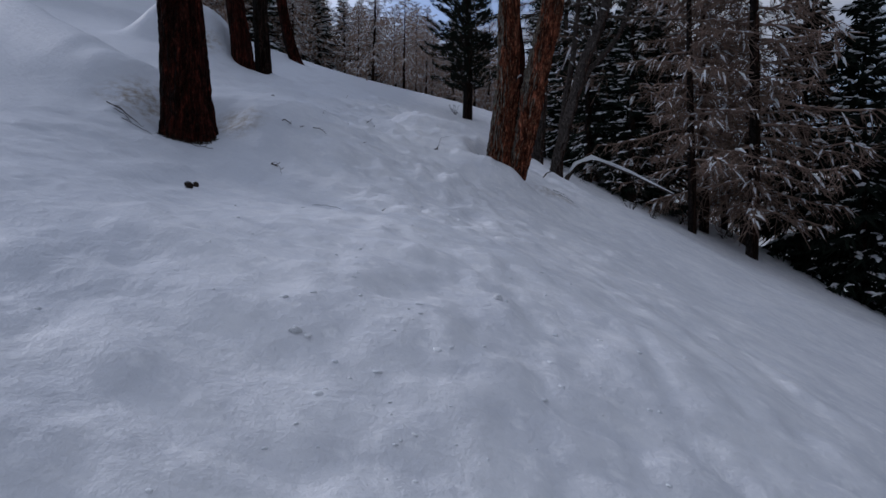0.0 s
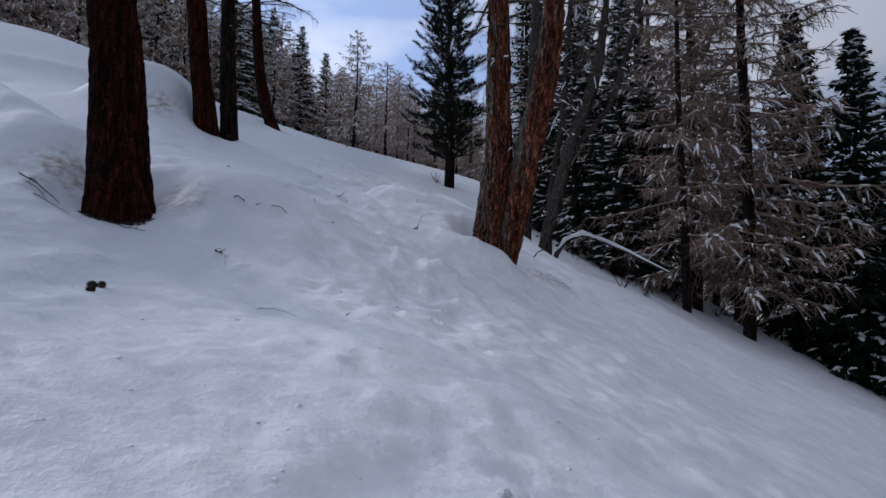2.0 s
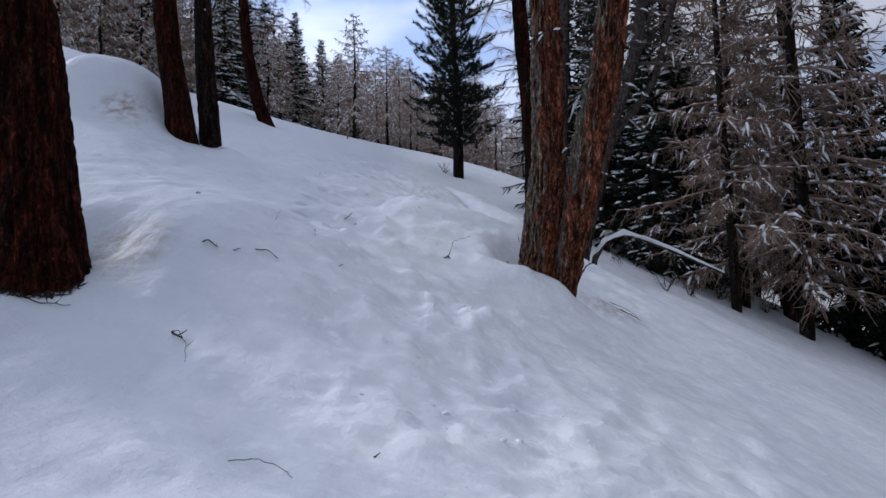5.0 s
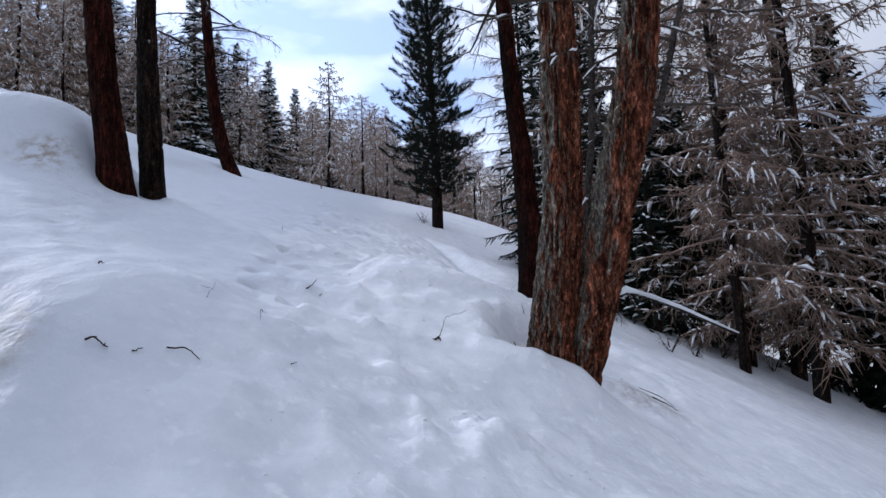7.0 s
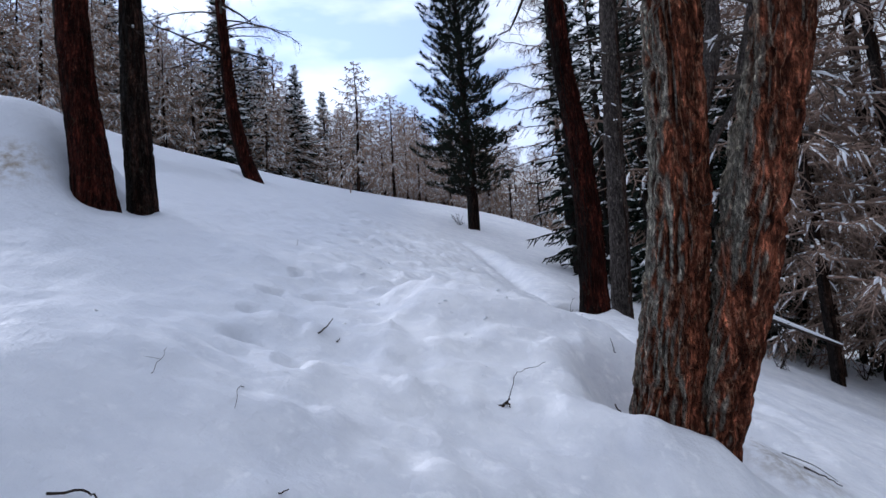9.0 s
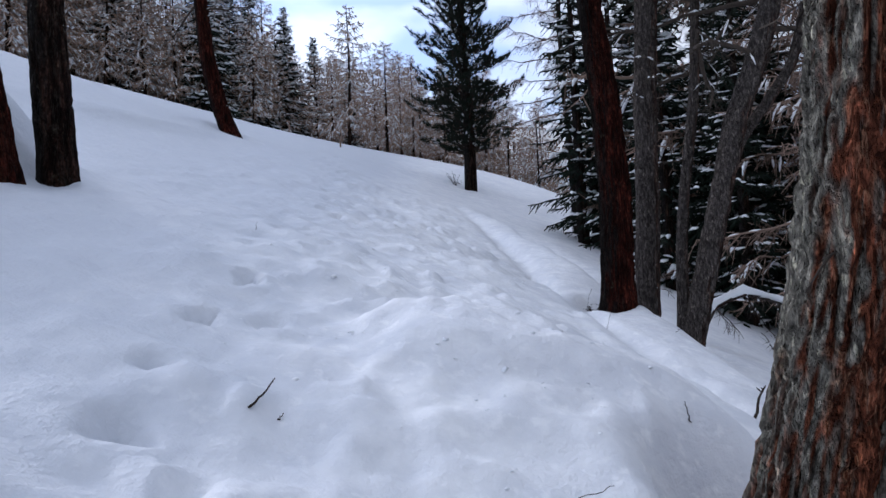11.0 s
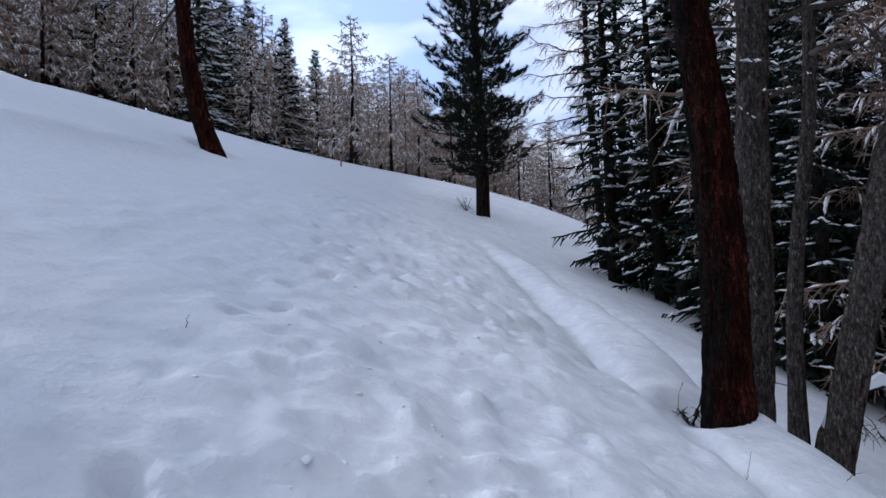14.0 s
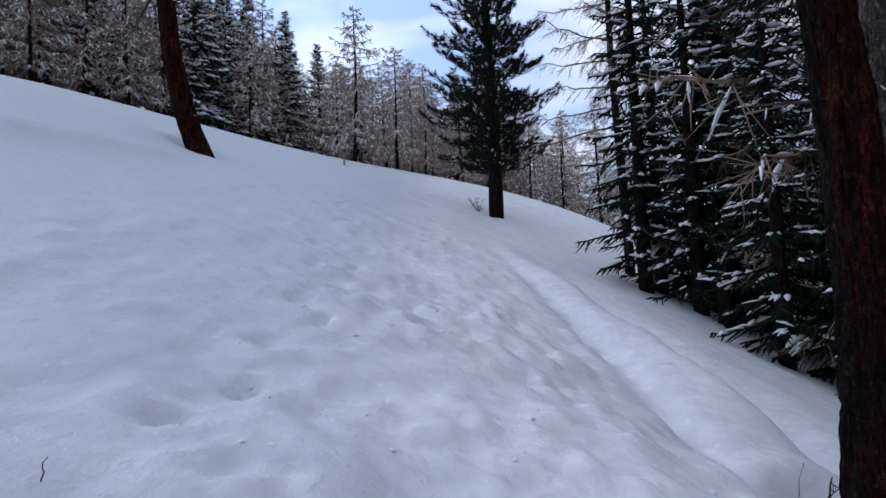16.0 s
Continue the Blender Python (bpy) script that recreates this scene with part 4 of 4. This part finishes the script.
twig([(-0.14, 10.30, 0.0), (-0.11, 10.30, 0.08), (-0.07, 10.31, 0.18), (0.03, 10.32, 0.21), (0.11, 10.32, 0.25)], 0.0028, "crooked dark twig stuck upright in the snow", 0, 1)
twig([(-0.165, 10.29, 0.008), (-0.14, 10.30, 0.02), (-0.115, 10.29, 0.008)], 0.0099, "dark knot of bark at the foot of a twig", 2, 2)
twig([(-1.97, 7.50, 0.03), (-1.92, 7.48, 0.06), (-1.84, 7.40, 0.05), (-1.80, 7.25, 0.01)], 0.0028, forks=2, seed=3)
twig([(-1.975, 7.51, 0.02), (-1.93, 7.48, 0.03), (-1.89, 7.47, 0.02)], 0.0087, "dark lump of bark on the snow", 1, 4)
twig([(-1.27, 6.34, 0.01), (-1.15, 6.37, 0.03), (-1.02, 6.31, 0.02), (-0.96, 6.22, 0.01)], 0.0025, forks=0, seed=5)
twig([(-1.70, 8.51, 0.015), (-1.62, 8.56, 0.03), (-1.585, 8.57, 0.03), (-1.54, 8.57, 0.01)], 0.005, forks=0, seed=6)
twig([(-1.27, 10.75, 0.012), (-1.24, 10.84, 0.03), (-1.21, 10.93, 0.06)], 0.006, forks=0, seed=7)
twig([(-2.44, 9.34, 0.01), (-2.42, 9.33, 0.02), (-2.39, 9.32, 0.01)], 0.006, forks=0, seed=8)
twig([(-1.83, 8.40, 0.01), (-1.79, 8.42, 0.02)], 0.005, forks=0, seed=9)
twig([(-1.72, 9.3, 0.0), (-1.69, 9.31, 0.06), (-1.66, 9.33, 0.13)], 0.0015, forks=1, seed=10)
twig([(-3.62, 7.45, 0.015), (-3.42, 7.42, 0.02), (-3.25, 7.38, 0.015)], 0.0043, forks=3, seed=11)
twig([(-3.00, 7.62, 0.01), (-2.85, 7.60, 0.02), (-2.68, 7.66, 0.015)], 0.0056, forks=4, seed=12)
twig([(1.80, 11.18, 0.03), (1.98, 11.12, 0.06), (2.12, 11.10, 0.03)], 0.0043, forks=1, seed=13)
twig([(1.88, 11.05, 0.015), (2.0, 11.03, 0.03), (2.12, 11.06, 0.02)], 0.0068, "dark strip of bark in the hollow", 1, 14)
twig([(0.50, 10.42, 0.05), (0.525, 10.40, 0.02), (0.545, 10.38, 0.0)], 0.005, forks=0, seed=15)
twig([(1.42, 16.4, 0.0), (1.44, 16.42, 0.13), (1.5, 16.45, 0.28)], 0.0031, "thin dry stalk standing in the snow", 2, 16)
twig([(1.20, 14.6, 0.0), (1.22, 14.62, 0.10), (1.26, 14.65, 0.22)], 0.0025, "thin dry stalk standing in the snow", 1, 17)
twig([(1.95, 14.8, 0.0), (2.0, 14.8, 0.06), (2.08, 14.82, 0.10)], 0.0025, "thin dry stalk standing in the snow", 1, 18)
twig([(-2.05, 13.9, 0.0), (-2.05, 13.9, 0.05), (-2.04, 13.9, 0.08)], 0.0025, "short dry stalk standing in the snow", 0, 19)
twig([(-1.1, 8.9, 0.005), (-1.06, 8.92, 0.015)], 0.0037, forks=0, seed=20)
twig([(-0.62, 6.5, 0.005), (-0.60, 6.5, 0.015)], 0.005, forks=0, seed=21)
twig([(-1.40, 9.55, 0.01), (-1.385, 9.42, 0.03), (-1.36, 9.27, 0.01)], 0.0022, forks=0, seed=22)
twig([(-2.05, 8.34, 0.02), (-2.01, 8.35, 0.035), (-1.94, 8.35, 0.01)], 0.007, "dark curled strip of bark on the snow", 2, 23)
twig([(1.88, 13.06, 0.02), (2.02, 13.25, 0.07), (2.20, 13.50, 0.10)], 0.014, "thick dark broken stick lying in the hollow", 3, 24)
twig([(0.77, 11.36, 0.0), (0.76, 11.36, 0.05), (0.75, 11.37, 0.08)], 0.004, "short dry stalk standing in the snow", 0, 25)
twig([(-1.165, 10.79, 0.01), (-1.145, 10.81, 0.015)], 0.004, forks=0, seed=26)


def needle_litter(cx, cy, reach, seed):
    """A drift of fallen needles, bark chips and short sticks against a trunk."""
    ob = new("needle_litter")
    buf = Buf()
    r = np.random.RandomState(seed)
    for _ in range(420):
        a = r.uniform(-2.4, -0.3)
        q = reach * (0.78 + 0.30 * r.rand() ** 1.8)
        x, y = cx + q * math.cos(a), cy + q * math.sin(a)
        t, ln = r.uniform(0, 6.3), r.uniform(0.015, 0.07)
        e = np.array((math.cos(t), math.sin(t), 0)) * ln
        p = np.array((x, y, 0))
        pts = np.array([p - e, p, p + e])
        pts[:, 2] = [gz(u, v) + r.uniform(0.002, 0.014) for u, v, _ in pts]
        buf.tube(pts, np.array((0.5, 1.0, 0.5)) * r.uniform(0.002, 0.007), 4, 0.6)
    part("sticks", buf, TWIG_DARK, ob, "", "stuff")
    return tagged(ob, "dark needles, bark chips and sticks heaped against a trunk", "litter", kind="stuff")


needle_litter(-3.08, 8.0, 0.36, 71)
twig([(-3.95, 7.75, 0.02), (-3.75, 7.70, 0.04), (-3.52, 7.68, 0.02)], 0.008, "dark dead stick lying beside a trunk", 3, 31)
twig([(-3.80, 7.62, 0.02), (-3.66, 7.55, 0.05), (-3.55, 7.52, 0.02)], 0.005, "dark dead stick lying beside a trunk", 3, 32)


def cone(x, y, size, turn, seed):
    """A larch or pine cone: a spindle of overlapping scales."""
    ob = new("pine_cone")
    core, scales = Buf(), Buf()
    core.tube(np.array([(0, -0.5, 0), (0, -0.3, 0), (0, 0.1, 0), (0, 0.5, 0)]), (0.12, 0.24, 0.22, 0.06), 8)
    r = np.random.RandomState(seed)
    for i in range(46):
        f = i / 46
        a = i * 2.4
        rad = 0.25 * math.sin(math.pi * (0.15 + 0.8 * f)) + 0.05
        o = np.array((math.cos(a) * rad, -0.45 + 0.92 * f, math.sin(a) * rad))
        d = np.array((math.cos(a) * 0.12, 0.10, math.sin(a) * 0.12))
        scales.tube(np.array([o - d * 0.5, o + d * 0.6, o + d * 1.2]), (0.05, 0.09, 0.03), 4, 0.5)
    part("core", core, TWIG_DARK, ob)
    part("scales", scales, TWIG_DARK, ob)
    ob.matrix_basis = pose(x, y, gz(x, y) + 0.2 * size, 8, 12, turn) @ Matrix.Diagonal((size, size, size, 1))
    return tagged(ob, "dark brown open cone lying on the snow", "pine cone", "fallen cones")


cone(-2.29, 5.90, 0.075, 70, 1)
cone(-2.23, 5.91, 0.07, 20, 2)
cone(-2.22, 5.74, 0.06, 100, 3)


def snow_clump(x, y, size, seed):
    """A broken clod of frozen snow."""
    r = np.random.RandomState(seed)
    bm = bmesh.new()
    bmesh.ops.create_icosphere(bm, subdivisions=2, radius=0.5)
    off = r.uniform(0, 50, 3)
    for v in bm.verts:
        k = noise.noise(v.co * 2.2 + Vector(off)) * 0.5 + noise.noise(v.co * 5 + Vector(off)) * 0.2
        v.co *= 1 + k
        v.co.z *= 0.62
    me = bpy.data.meshes.new("snow_clump")
    bm.to_mesh(me)
    bm.free()
    me.materials.append(SNOW)
    ob = new("snow_clump", me)
    ob.matrix_basis = pose(x, y, gz(x, y) + 0.02 * size, 0, 0, r.uniform(0, 360)) @ Matrix.Diagonal((size, size * r.uniform(0.7, 1.4), size, 1))
    return tagged(ob, "small broken clod of frozen snow on the slope", "snow clump", "snow clods")


snow_clump(0.30, 3.88, 0.075, 1)
snow_clump(-0.66, 2.86, 0.055, 2)
rs = np.random.RandomState(9)
for i in range(5):
    y = rs.uniform(2.0, 17.0)
    x = -0.05 * y + rs.normal(0.1, 1.0)
    if math.hypot(x - 1.08, y - 11.1) > 0.8 and x < 1.2:
        snow_clump(x, y, rs.uniform(0.02, 0.055), 100 + i)


def snow_crumbs():
    """Chips of broken crust strewn along the walked line."""
    r = np.random.RandomState(61)
    buf = Buf()
    for i in range(1000):
        y = r.uniform(1.2, 19.0)
        x = -0.035 * y + r.normal(0.15, 0.85)
        if vnoise(np.array(x / 0.9), np.array(y / 0.9), 62) < 0.38 or math.hypot(x - 1.08, y - 10.6) < 0.75 or x > 1.5:
            continue
        size = 0.008 + 0.018 * r.rand() ** 2.5
        a = r.uniform(0, 6.3)
        d = np.array((math.cos(a), math.sin(a), r.uniform(-0.3, 0.3))) * size * r.uniform(0.7, 1.5)
        c = np.array((x, y, gz(x, y) - size * 0.40))
        buf.tube(np.array([c - d, c - d * 0.4 + np.array((0, 0, 0.25 * size)), c + d * 0.5 + np.array((0, 0, 0.15 * size)), c + d]), (size * 0.35, size, size * 0.85, size * 0.3), 6, 0.42)
    ob = new("snow_crumbs")
    part("crumbs", buf, SNOW, ob, "", "stuff")
    return tagged(ob, "small broken chips of frozen snow strewn on the slope", "snow", kind="stuff")


snow_crumbs()


def marker_post(x, y, height):
    ob = new("marker_post")
    buf, cap = Buf(), Buf()
    z = gz(x, y)
    buf.tube(np.array([(x, y, z - 0.3), (x, y, z + height * 0.5), (x + 0.01, y, z + height)]), (0.035, 0.033, 0.030), 8)
    cap.tube(np.array([(x + 0.01, y, z + height - 0.12), (x + 0.01, y, z + height + 0.004)]), (0.036, 0.036), 8)
    part("pole", buf, TWIG, ob)
    part("tip", cap, TWIG_DARK, ob)
    return tagged(ob, "thin wooden marker post standing on the crest", "post", "marker posts")


marker_post(-4.39, 37.3, 0.62)
marker_post(-7.3, 40.5, 0.7)


def stump(x, y):
    ob = new("tree_stump")
    buf, snow = Buf(), Buf()
    z = gz(x, y)
    a = np.linspace(-0.3, 0.75, 6)
    buf.tube(np.stack([x + 0.05 * a, y + 0 * a, z + a], -1), (0.24, 0.22, 0.19, 0.18, 0.19, 0.16), 12)
    snow.tube(np.array([(x, y, z + 0.72), (x + 0.03, y, z + 0.80), (x + 0.04, y, z + 0.9), (x + 0.04, y, z + 0.94)]), (0.15, 0.20, 0.15, 0.04), 10)
    part("wood", buf, BARK_DARK, ob)
    part("snow_cap", snow, SNOW, ob)
    return tagged(ob, "dark broken tree stump with a cap of snow", "stump")


stump(5.0, 25.7)
